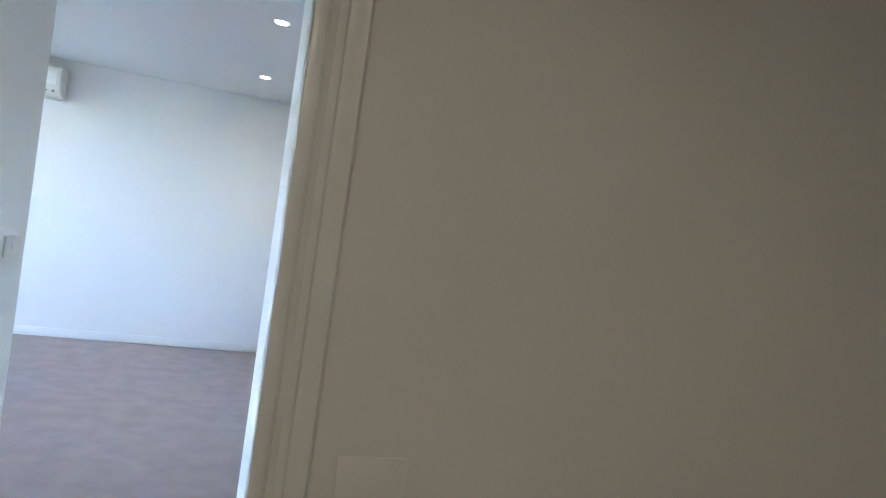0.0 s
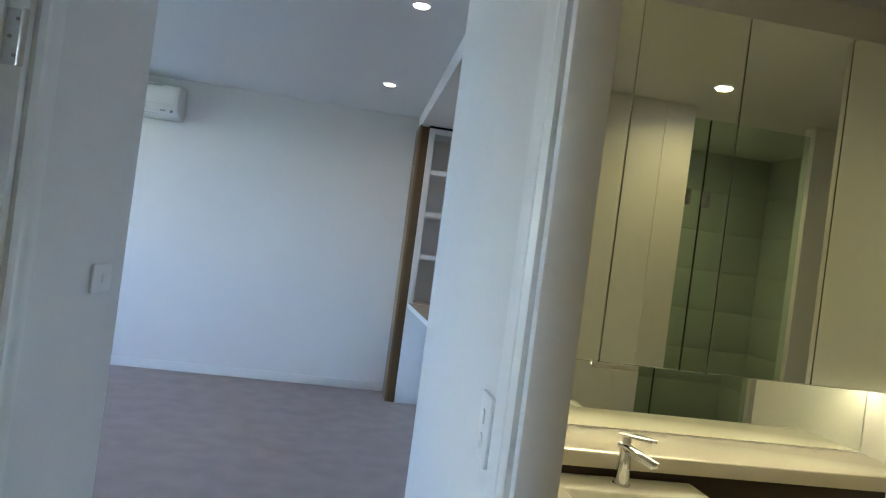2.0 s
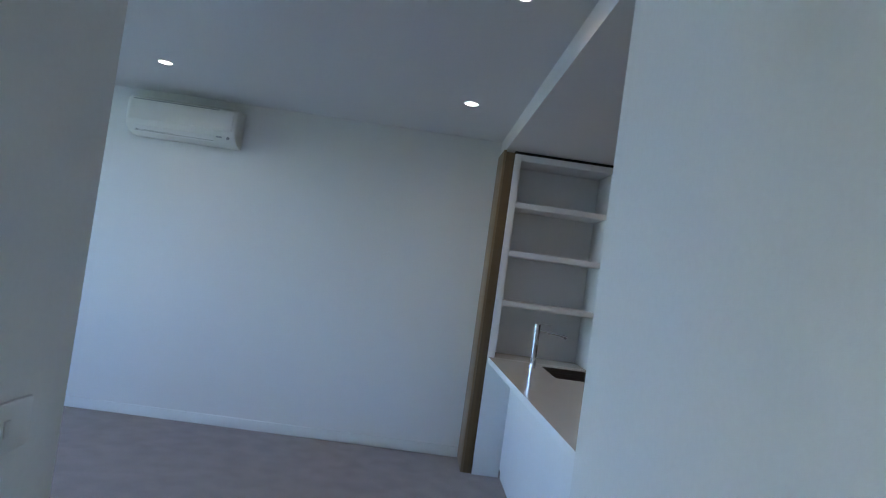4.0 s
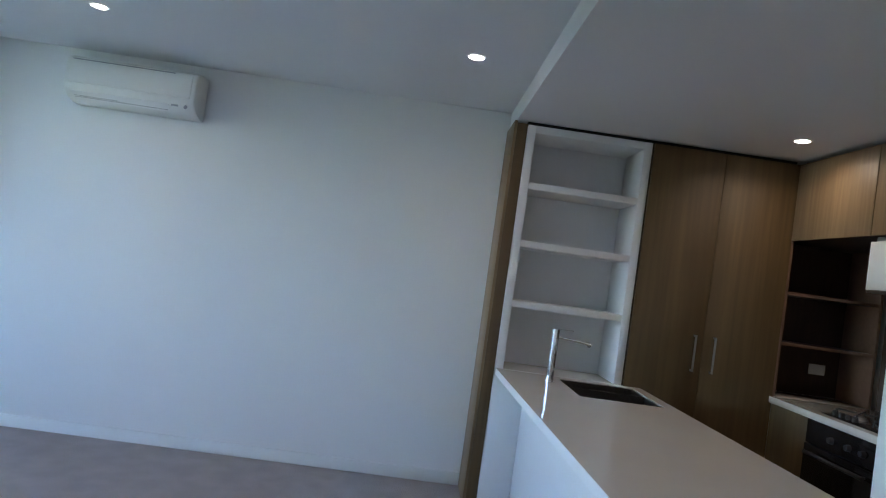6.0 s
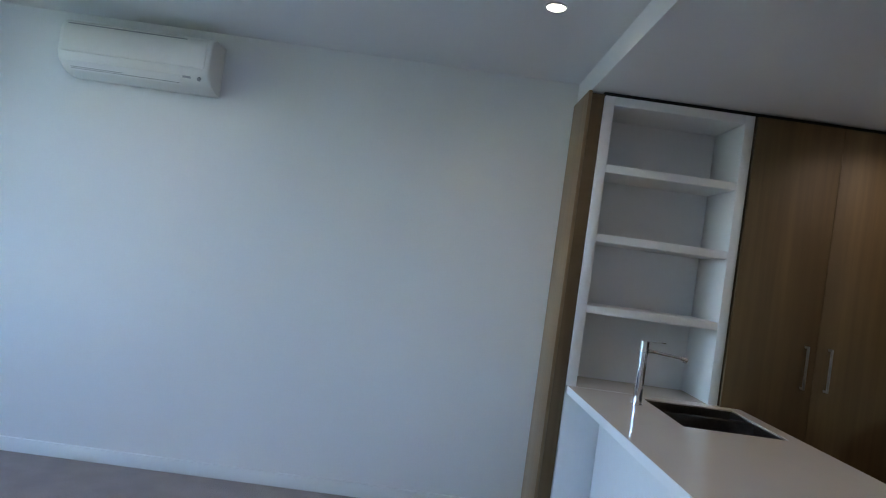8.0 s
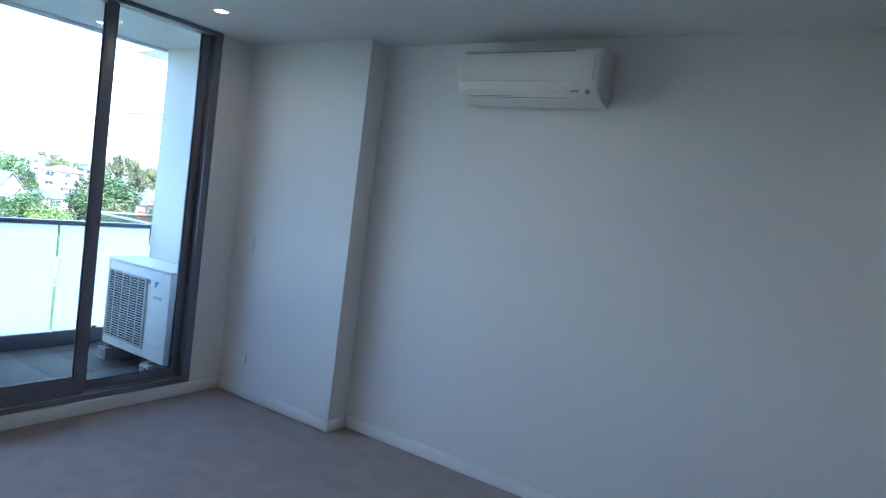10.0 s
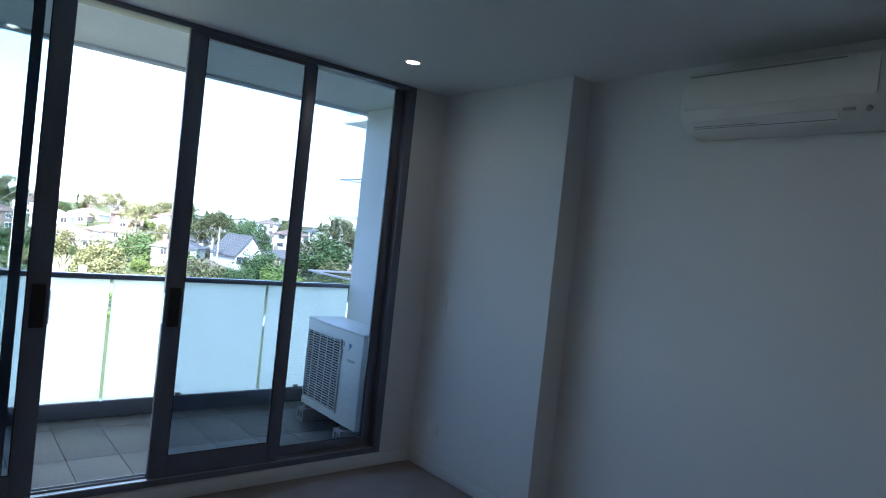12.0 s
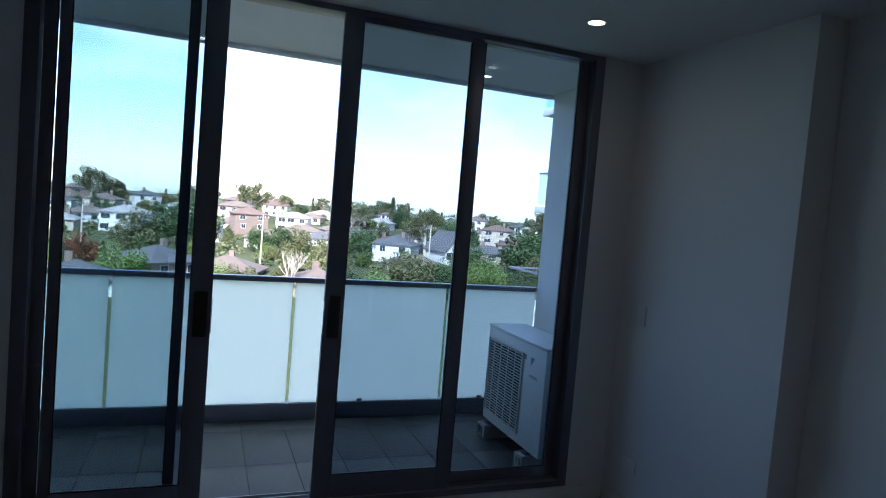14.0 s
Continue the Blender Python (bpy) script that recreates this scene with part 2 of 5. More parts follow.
# ---- large structure ----
fixed("floor", boxes((-4.9, -8.4, -0.12, 2.75, 0.05, 0.0)), CARPET, "grey-beige cut-pile carpet with brushed patches", "carpet")
fixed("wall_ac", boxes((-5.0, 0.0, 0.0, 2.85, 0.14, 2.9)), PAINT, "white painted living room wall", "wall")
fixed("wall_pier", boxes((WX, -0.178, 0.0, -3.706, -0.002, H)), PAINT, "white painted projecting pier beside the window", "wall")
fixed("wall_window", boxes((WX - 0.13, -0.445, 0.0, WX, -0.002, 2.9), (WX - 0.13, -4.28, 0.0, WX, -3.33, 2.9), (WX - 0.13, -3.33, H + 0.0, WX, -0.445, 2.9),
                           (WX - 0.13, -3.33, 0.0, WX, -0.445, 0.090)), PAINT, "white painted wall round the balcony doors", "wall")
fixed("wall_living_back", boxes((WX - 0.13, CORNER_L - 0.12, 0.0, HLX - 0.12, CORNER_L, 2.9)), PAINT, "white painted rear living room wall", "wall")
# left hall wall with its door opening
LD0, LD1 = -5.61, -4.83
fixed("wall_hall_left", boxes((HLX - 0.12, LD1, 0, HLX, CORNER_L, 2.9), (HLX - 0.12, -5.9, 0, HLX, LD0, 2.9), (HLX - 0.12, LD0, 2.06, HLX, LD1, 2.9)),
      PAINT, "white painted hall wall with a doorway", "wall")
# right hall wall with the bathroom opening
BD0, BD1 = -5.842, -5.205
fixed("wall_hall_right", boxes((HRX, BD1, 0, HRX + 0.055, CORNER_R, 2.9), (HRX, BD0, 2.06, HRX + 0.055, BD1, 2.9), (HRX, -5.8435, 0, HRX + 0.055, BD0, 2.9)),
      PAINT, "white painted hall wall with the bathroom doorway", "wall")
JX0, JX1 = -1.05, -0.222              # the doorway that the walk comes through
fixed("wall_doorway", boxes((-2.3, PY, 0, JX0, PY + 0.055, 2.9), (JX1, PY, 0, 1.2, PY + 0.055, 2.9), (JX0, PY, 2.06, JX1, PY + 0.055, 2.9)),
      PAINT, "painted wall round the bedroom doorway", "wall")
fixed("wall_bedroom", boxes((-2.3, -8.2, 0, 1.2, -8.1, 2.9), (-2.4, -8.2, 0, -2.3, -5.846, 2.9), (1.1, -8.1, 0, 1.2, PY, 2.9)), PAINT, "plain painted bedroom walls", "wall")
fixed("wall_side_room", boxes((-5.0, -7.72, 0, -2.4, -7.6, 2.9), (-5.0, -7.6, 0, -4.87, -6.7, 2.9), (-5.0, -5.3, 0, -4.87, CORNER_L - 0.121, 2.9),
                                (-5.0, -6.7, 0, -4.87, -5.3, 0.90), (-5.0, -6.7, 2.1, -4.87, -5.3, 2.9)), PAINT, "plain painted side room walls with a window", "wall")
fixed("wall_kitchen_back", boxes((HRX + 0.055, -4.10, 0, 2.75, -4.02, 2.9)), PAINT, "white painted wall between kitchen and bathroom", "wall")
fixed("wall_kitchen_side", boxes((2.60, -4.02, 0, 2.75, 0.0, 2.9)), PAINT, "white painted kitchen side wall", "wall")
fixed("wall_bathroom", boxes((2.65, -7.05, 0, 2.75, -4.10, 2.9), (1.2, -7.05, 0, 2.65, -6.95, 2.9), (1.2, -6.95, 0, 1.3, -5.84, 2.9), (1.3, -5.93, 0, 1.375, -5.84, 2.9), (2.14, -5.93, 0, 2.65, -5.84, 2.9), (1.36, -4.70, 0, 1.46, -4.10, 2.9)), PAINT, "painted bathroom walls", "wall")
fixed("ceiling", boxes((-5.0, CORNER_L - 0.12, H, 0.014, 0.0, 2.9), (-5.0, -8.2, H, HRX + 0.11, CORNER_L - 0.12, 2.9), (HRX + 0.11, -8.2, H, 1.2, -5.84, 2.9)), CEIL, "white painted plasterboard ceiling", "ceiling")
fixed("ceiling_kitchen", boxes((0.014, -4.02, KS, 2.60, 0.0, 2.9)), CEIL, "white dropped kitchen ceiling with a square bulkhead edge", "ceiling")
fixed("ceiling_bathroom", boxes((HRX + 0.055, -5.84, BS, 2.65, -4.10, 2.6), (1.3, -6.95, BS, 2.65, -5.84, 2.6)), CEIL, "white painted bathroom ceiling", "ceiling")


def skirting(name, x0, y0, x1, y1, nx, ny, z1=0.085, t=0.013):
    """Skirting along a wall line, standing off it towards (nx, ny)."""
    bm = bmesh.new()
    lo, hi = (min(x0, x1), min(y0, y1)), (max(x0, x1), max(y0, y1))
    a = [lo[0], lo[1], 0.001, hi[0], hi[1], z1]
    if nx:
        a[0], a[3] = (x0, x0 + t) if nx > 0 else (x0 - t, x0)
    else:
        a[1], a[4] = (y0, y0 + t) if ny > 0 else (y0 - t, y0)
    box(bm, *a, 0.004)
    return fixed(name, bm, TRIM, "white painted square skirting board", "baseboard")


skirting("baseboard_ac", -3.691, 0, -0.003, 0, 0, -1)
skirting("baseboard_pier", WX + 0.014, -0.178, -3.706, -0.178, 0, -1)
skirting("baseboard_pier_return", -3.706, -0.19, -3.706, -0.014, 1, 0)
skirting("baseboard_window", WX, -4.15, WX, -0.192, 1, 0, 0.086)
skirting("baseboard_living_back", WX + 0.014, CORNER_L, HLX, CORNER_L, 0, 1)
skirting("baseboard_hall_left", HLX, -4.745, HLX, CORNER_L, 1, 0)
skirting("baseboard_hall_right", HRX, -5.155, HRX, CORNER_R, -1, 0)


def architrave(name, plane, at, side, lo, hi, top, width=0.075, both=True, label="white moulded door architrave"):
    """A moulded frame of two stiles and a head round an opening; plane 'x' or 'y', side the way that it stands off."""
    prof = [(0, 0.0), (0, 0.010), (0.010, 0.018), (0.022, 0.018), (0.027, 0.012), (0.046, 0.015), (0.056, 0.020), (width - 0.005, 0.020), (width, 0.014), (width, 0.0)]
    bm = bmesh.new()

    def put(u, w, z):
        return (at + side * w, u, z) if plane == "x" else (u, at + side * w, z)
    for edge, way in ((lo, -1), (hi, 1)) if both else ((hi, 1),):
        rows = [[bm.verts.new(put(edge + way * (0.004 + p), w, z)) for p, w in prof] for z in (0.0, top + 0.004)]
        rows.append([bm.verts.new(put(edge + way * (0.004 + p), w, top + 0.004 + p)) for p, w in prof])
        for a, b in ((rows[0], rows[2]),):
            for i in range(len(prof) - 1):
                bm.faces.new((a[i], a[i + 1], b[i + 1], b[i]))
        for v in rows[1]:
            bm.verts.remove(v)
    a = [bm.verts.new(put(lo - 0.004 - p if both else lo, w, top + 0.004 + p)) for p, w in prof]
    b = [bm.verts.new(put(hi + 0.004 + p, w, top + 0.004 + p)) for p, w in prof]
    for i in range(len(prof) - 1):
        bm.faces.new((a[i], a[i + 1], b[i + 1], b[i]))
    return fixed(name, bm, TRIM, label, "architrave")


def jamb(name, plane, a0, a1, lo, hi, top, stop):
    """The lining of an opening with its door stop."""
    rows = []
    t = 0.022
    for u0, u1, z0, z1 in ((lo, lo + t, 0, top), (hi - t, hi, 0, top), (lo + t, hi - t, top - t, top)):
        rows.append((a0, u0, z0, a1, u1, z1))
    for u0, u1, z0, z1 in () if stop is None else ((lo + t, lo + t + 0.012, 0, top - t), (hi - t - 0.012, hi - t, 0, top - t), (lo + t + 0.012, hi - t - 0.012, top - t - 0.012, top - t)):
        rows.append((stop, u0, z0, stop + 0.03, u1, z1))
    if plane == "y":
        rows = [(r[1], r[0], r[2], r[4], r[3], r[5]) for r in rows]
    return fixed(name, boxes(*rows, bev=0.0015), TRIM, "white painted door lining with a stop", "door frame")


jamb("door_frame_bathroom", "x", HRX - 0.004, HRX + 0.059, BD0, BD1, 2.06, None)
architrave("trim_bathroom", "x", HRX - 0.001, -1, BD0, BD1, 2.06, both=False)
jamb("door_frame_side", "x", HLX - 0.124, HLX + 0.004, LD0, LD1, 2.06, HLX - 0.06)
architrave("trim_side", "x", HLX + 0.001, 1, LD0, LD1, 2.06)
jamb("door_frame_doorway", "y", PY - 0.004, PY + 0.059, JX0, JX1, 2.06, None)
architrave("trim_doorway", "y", PY - 0.001, -1, JX0, JX1, 2.06, 0.062)

# ---- balcony doors ----
win = tagged(new("window_1"), "dark aluminium sliding balcony doors, partly open, tinted glass", "sliding door", kind="structure")
win.location = (WX, -1.91, 0.1)
WY0, WY1, WZ0 = -3.33, -0.445, 0.092
part("frame", boxes((WX - 0.12, WY0, WZ0, WX + 0.004, WY0 + 0.06, H), (WX - 0.12, WY1 - 0.06, WZ0, WX + 0.004, WY1, H),
                    (WX - 0.12, WY0 + 0.06, H - 0.03, WX + 0.004, WY1 - 0.06, H), (WX - 0.12, WY0 + 0.06, WZ0, WX + 0.004, WY1 - 0.06, WZ0 + 0.035), bev=0.002), ALU, win)
part("sill_track", boxes((WX - 0.045, WY0 + 0.061, WZ0 + 0.0355, WX - 0.04, WY1 - 0.061, WZ0 + 0.05), (WX - 0.085, WY0 + 0.061, WZ0 + 0.0355, WX - 0.08, WY1 - 0.061, WZ0 + 0.05),
                         (WX - 0.03, WY0 + 0.061, WZ0 + 0.0355, WX + 0.003, WY1 - 0.061, WZ0 + 0.041)), ALU_MILL, win, "bare aluminium sill track")


def sash(x, y0, y1, left, right, handle=0, pane=PANE, rail=0.118, head=0.036):
    """A glazed panel in the plane x between y0 and y1, with its stiles' widths; handle: -1 or 1, on the lower or upper side of y."""
    z0, z1, d = WZ0 + 0.04, H - 0.020, 0.016
    p = part("sash", boxes((x - d, y0, z0, x + d, y0 + left, z1), (x - d, y1 - right, z0, x + d, y1, z1),
                           (x - d, y0 + left, z0, x + d, y1 - right, z0 + rail), (x - d, y0 + left, z1 - head, x + d, y1 - right, z1), bev=0.002), ALU, win)
    g = part("pane", boxes((x - 0.003, y0 + left - 0.004, z0 + rail - 0.005, x + 0.003, y1 - right + 0.004, z1 - head + 0.005)), pane, p, "blue-grey tinted pane", soft=False)
    g.visible_shadow = False
    part("gasket", boxes((x + 0.004, y0 + left, z0 + rail, x + 0.012, y0 + left + 0.005, z1 - head), (x + 0.004, y1 - right - 0.005, z0 + rail, x + 0.012, y1 - right, z1 - head),
                         (x + 0.004, y0 + left, z0 + rail, x + 0.012, y1 - right, z0 + rail + 0.005)), DARKGAP, p)
    if handle:
        hy = y0 + left / 2 if handle < 0 else y1 - right / 2
        part("handle", boxes((x + d, hy - 0.032, 0.98, x + d + 0.022, hy + 0.032, 1.20), bev=0.010), IRON, p, "black lock handle")
        part("latch", boxes((x + d - 0.01, hy - 0.052, 1.0, x + d + 0.008, hy - 0.047, 1.17) if handle < 0 else (x + d - 0.01, hy + 0.047, 1.0, x + d + 0.008, hy + 0.052, 1.17)), CHROME, p)
    return p


sash(WX - 0.065, -1.245, -0.507, 0.062, 0.067, rail=0.068, head=0.012)
sash(WX - 0.065, -3.268, -2.638, 0.05, 0.044, 0, CLEAR, rail=0.10, head=0.02)
sash(WX - 0.025, -1.973, -1.213, 0.097, 0.066, -1)
sash(WX - 0.025, -3.20, -2.513, 0.045, 0.098, 1)


# ---- split air conditioner ----
def air_conditioner():
    x0, x1, z = -2.985, -2.122, 2.256
    t = thing("air_conditioner", (x0 + x1) / 2, -0.02, z, "white wall-mounted split air conditioner under the ceiling", "air conditioner")
    prof = [(-0.004, z), (-0.06, z), (-0.15, z + 0.022), (-0.205, z + 0.062), (-0.222, z + 0.10), (-0.222, z + 0.235), (-0.205, z + 0.275), (-0.16, z + 0.297), (-0.004, z + 0.297)]
    bm = bmesh.new()
    n = 7
    rows = []
    for k in range(n):
        s = [(0, 0.94), (0.006, 0.98), (0.016, 1.0), (0.5, 1.0), (0.984, 1.0), (0.994, 0.98), (1.0, 0.94)][k]
        x = x0 + (x1 - x0) * s[0]
        rows.append([bm.verts.new((x, p * s[1], z + 0.15 + (q - z - 0.15) * (0.985 if s[1] < 1 else 1))) for p, q in prof])
    for a, b in zip(rows, rows[1:]):
        for i in range(len(prof) - 1):
            bm.faces.new((a[i], a[i + 1], b[i + 1], b[i]))
    for r in (rows[0], rows[-1]):
        bm.faces.new(r)
    part("body", bm, ACPLASTIC, t)
    bm = bmesh.new()
    fp = [(-0.200, z + 0.090), (-0.2285, z + 0.108), (-0.2285, z + 0.232), (-0.214, z + 0.262), (-0.200, z + 0.262)]
    prism(bm, fp, "x", x0 + 0.028, x1 - 0.028)
    part("front_panel", bm, ACPLASTIC, t)
    bm = bmesh.new()
    prism(bm, [(-0.2145, z + 0.263), (-0.2175, z + 0.2635), (-0.209, z + 0.2705), (-0.205, z + 0.2695)], "x", x0 + 0.04, x1 - 0.15)
    part("intake_slot", bm, GREYPLASTIC, t)
    bm = bmesh.new()
    prism(bm, [(-0.148, z + 0.0165), (-0.1535, z + 0.020), (-0.205, z + 0.058), (-0.2010, z + 0.0615)], "x", x0 + 0.05, x1 - 0.17)
    part("air_vane", bm, PLASTIC, t, "closed air vane")
    way, out = Vector((-0.0515, 0.038)), Vector((-0.594, -0.805))
    for u, end in ((0.16, 0.18), (0.34, 0.50)):
        p = Vector((-0.1535, z + 0.020)) + way * u
        q = p + way * 0.028
        bm = bmesh.new()
        prism(bm, [tuple(p - out * 0.001), tuple(p + out * 0.0006), tuple(q + out * 0.0006), tuple(q - out * 0.001)], "x", x0 + 0.06, x1 - end)
        part("vane_gap", bm, DARKGAP, t)
    bm = bmesh.new()
    rod(bm, (x1 - 0.055, -0.196, z + 0.060), (x1 - 0.055, -0.209, z + 0.048), 0.011)
    part("sensor", bm, GREYPLASTIC, t)
    bm = bmesh.new()
    prism(bm, [(-0.196, z + 0.052), (-0.2, z + 0.050), (-0.207, z + 0.060), (-0.204, z + 0.062)], "x", x1 - 0.150, x1 - 0.105)
    part("maker_mark", bm, GREYMARK, t, "small grey maker's mark")
    return t


air_conditioner()


# ---- downlights ----
def downlight(x, y, z, r, group):
    t = thing("downlight", x, y, z, "round white recessed ceiling downlight, lit", "downlight", group)
    bm = bmesh.new()
    ring(bm, (x, y), r * 0.80, r, z - 0.006, z - 0.0005)
    part("trim_ring", bm, TRIM, t)
    bm = bmesh.new()
    bmesh.ops.create_circle(bm, cap_ends=True, segments=32, radius=r * 0.80, matrix=Matrix.Translation((x, y, z - 0.003)))
    part("lens", bm, LENS, t, "glowing lens")
    return t


first = downlight(*LIVING_LIGHTS[0], H, 0.05, "living room downlights")
for dx, dy in LIVING_LIGHTS[1:]:
    copy_thing(first, pose(dx, dy, H))
# Fitting for the added bedroom lamp, out of view as well.
copy_thing(first, pose(-0.5, -7.5, H))
first = downlight(*KITCHEN_LIGHTS[0], KS, 0.05, "kitchen downlights")
copy_thing(first, pose(*KITCHEN_LIGHTS[1], KS))
first = downlight(*BATH_LIGHTS[0], BS, 0.05, "bathroom downlights")
# Includes a fitting for the added shower lamp.
for dx, dy in BATH_LIGHTS[1:]:
    copy_thing(first, pose(dx, dy, BS))


# ---- switches, outlets, door hardware ----
def wall_plate(name, label, plane, at, side, u, z, w, h, rockers, category="light switch"):
    """A plate on the wall; plane 'x' or 'y' at its place, side the way that it stands off."""
    t = thing(name, *((at, u, z) if plane == "x" else (u, at, z)), label, category)

    def slab(bm, u0, u1, z0, z1, d0, d1, bev):
        a, b = sorted((at + side * d0, at + side * d1))
        box(bm, *((a, u0, z0, b, u1, z1) if plane == "x" else (u0, a, z0, u1, b, z1)), bev)
    bm = bmesh.new()
    slab(bm, u - w / 2, u + w / 2, z - h / 2, z + h / 2, 0.0005, 0.008, 0.002)
    part("plate", bm, PLASTIC, t)
    for du, dz, rw, rh in rockers:
        bm = bmesh.new()
        slab(bm, u + du - rw / 2, u + du + rw / 2, z + dz - rh / 2, z + dz + rh / 2, 0.0085, 0.0115, 0.001)
        part("rocker", bm, PLASTIC, t)
    return t


wall_plate("light_switch", "white vertical light switch plate on the hall wall", "x", HRX, -1, -5.02, 1.115, 0.072, 0.116, [(0, 0.02, 0.012, 0.024), (0, -0.02, 0.012, 0.024)])
wall_plate("light_switch", "white horizontal light switch plate near the wall's end", "x", HLX, 1, -4.365, 1.223, 0.116, 0.072, [(0, 0.0, 0.012, 0.024)])
wall_plate("light_switch", "white light switch plate beside the bedroom doorway", "y", PY, -1, -0.056, 1.055, 0.116, 0.075, [(0, 0.0, 0.014, 0.010)])
wall_plate("wall_outlet", "small white data outlet on the pier", "y", -0.178, -1, -4.66, 1.17, 0.072, 0.116, [(0, 0, 0.02, 0.03)], "wall outlet")
wall_plate("wall_outlet", "white power outlet low on the pier", "y", -0.178, -1, -4.64, 0.30, 0.116, 0.072, [(-0.03, 0.018, 0.01, 0.014), (0.03, 0.018, 0.01, 0.014)], "wall outlet")

strike = thing("strike_plate", HRX + 0.028, BD1 - 0.022, 1.03, "satin steel strike plate on the bathroom door lining", "strike plate")
part("plate", boxes((HRX + 0.011, BD1 - 0.0242, 0.995, HRX + 0.045, BD1 - 0.0222, 1.065), bev=0.0008), SATIN, strike)
part("latch_hole", boxes((HRX + 0.020, BD1 - 0.0250, 1.012, HRX + 0.036, BD1 - 0.0243, 1.046)), DARKGAP, strike)
for sz in (1.003, 1.057):
    bm = bmesh.new()
    rod(bm, (HRX + 0.028, BD1 - 0.0242, sz), (HRX + 0.028, BD1 - 0.0256, sz), 0.0035, seg=10)
    part("screw", bm, STEEL, strike)

# side room door, swung open into the room
door = tagged(new("door_1"), "white painted flush door standing open", "door", kind="structure")
door.location = (HLX - 0.12, LD1 - 0.03, 0)
part("leaf", boxes((HLX - 0.90, LD1 - 0.066, 0.012, HLX - 0.128, LD1 - 0.030, 2.03), bev=0.002), TRIM, door)
for hz in (0.25, 1.675):
    bm = boxes((HLX - 0.036, LD1 - 0.0255, hz - 0.05, HLX - 0.001, LD1 - 0.0225, hz + 0.05), bev=0.001)
    rod(bm, (HLX + 0.003, LD1 - 0.030, hz - 0.05), (HLX + 0.003, LD1 - 0.030, hz + 0.05), 0.006, seg=12)
    hinge = part("hinge", bm, SATIN, door, "satin steel butt hinge")
    for sz in (-0.032, 0.0, 0.032):
        bm = bmesh.new()
        rod(bm, (HLX - 0.020 + (0.010 if sz else 0), LD1 - 0.0255, hz + sz), (HLX - 0.020 + (0.010 if sz else 0), LD1 - 0.0268, hz + sz), 0.0035, seg=10)
        part("screw", bm, STEEL, hinge)


# ---- kitchen ----
# oak end panel at the wall
t = thing("end_panel", 0.05, -0.2, 0, "tall oak laminate end panel between wall and shelves", "cabinet panel")
# Side towards the window takes the paler, lit oak; the front stays darker.
part("side", boxes((0.0, -0.385, 0.004, 0.018, -0.003, KS - 0.004), bev=0.001), OAK_LIT, t, "oak side face with window light in its colour")
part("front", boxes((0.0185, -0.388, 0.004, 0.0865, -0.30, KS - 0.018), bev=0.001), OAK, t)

# open white shelves above the bench
t = thing("open_shelves", 0.52, -0.2, 0.905, "white built-in open shelf unit with four empty bays", "shelf unit")
SX0, SX1, SF = 0.088, 0.912, -0.406
part("side_panel", boxes((SX0, SF, 0.9045, SX0 + 0.052, -0.03, 2.488), bev=0.0015), WHITE, t)
part("side_panel", boxes((SX1 - 0.052, SF, 0.9045, SX1, -0.03, 2.488), bev=0.0015), WHITE, t)
part("top_panel", boxes((SX0 + 0.052, SF, 2.44, SX1 - 0.052, -0.03, 2.488), bev=0.0015), WHITE, t)
part("back_panel", boxes((SX0 + 0.052, -0.045, 0.9045, SX1 - 0.052, -0.031, 2.44)), WHITE, t)
for sz in (2.117, 1.739, 1.350):
    part("shelf", boxes((SX0 + 0.0525, SF + 0.004, sz - 0.042, SX1 - 0.0525, -0.0455, sz), bev=0.0015), WHITE, t)
part("base_panel", boxes((SX0 + 0.0525, SF - 0.0005, 0.8645, SX1 - 0.0525, -0.0455, 0.9055)), STONE, t, "cream stone base continuing the benchtop")
# Solid near-black filler: the shade above the cupboards put into a strip.
part("shadow_gap", boxes((SX0, SF + 0.03, 2.489, 1.896, -0.05, KS - 0.001)), DARKGAP, t)

# peninsula
BX0, BX1, BY0, BZ = 0.096, 1.030, -2.95, 0.904
SINK = (0.482, -1.025, 0.955, -0.485)
t = thing("peninsula", 0.6, -1.6, 0, "pale blue-white laminate peninsula base under the benchtop", "cabinet")
part("side_panel", boxes((0.292, BY0 + 0.02, 0.07, 0.312, -0.4065, BZ - 0.041), bev=0.001), WHITE, t, "white panel set back under the overhang")
part("kickboard", boxes((0.305, BY0 + 0.03, 0.002, 0.312, -0.4065, 0.0695)), WHITE, t)
part("far_panel", boxes((0.0885, -0.405, 0.004, 0.2915, -0.394, BZ - 0.041), bev=0.001), WHITE, t)
part("carcass", boxes((0.313, BY0 + 0.02, 0.1, 0.98, -1.16, BZ - 0.041), (0.313, -1.1595, 0.1, 0.98, -0.4065, 0.62)), WHITE, t)
part("door_panel", boxes((0.981, BY0 + 0.02, 0.1, 1.0, -1.70, BZ - 0.06), bev=0.001), WHITE, t)
part("door_panel", boxes((0.981, -1.697, 0.1, 1.0, -0.45, BZ - 0.06), bev=0.001), WHITE, t)
part("end_panel", boxes((0.168, BY0, 0.004, 1.0, BY0 + 0.0195, BZ - 0.041), bev=0.001), WHITE, t)

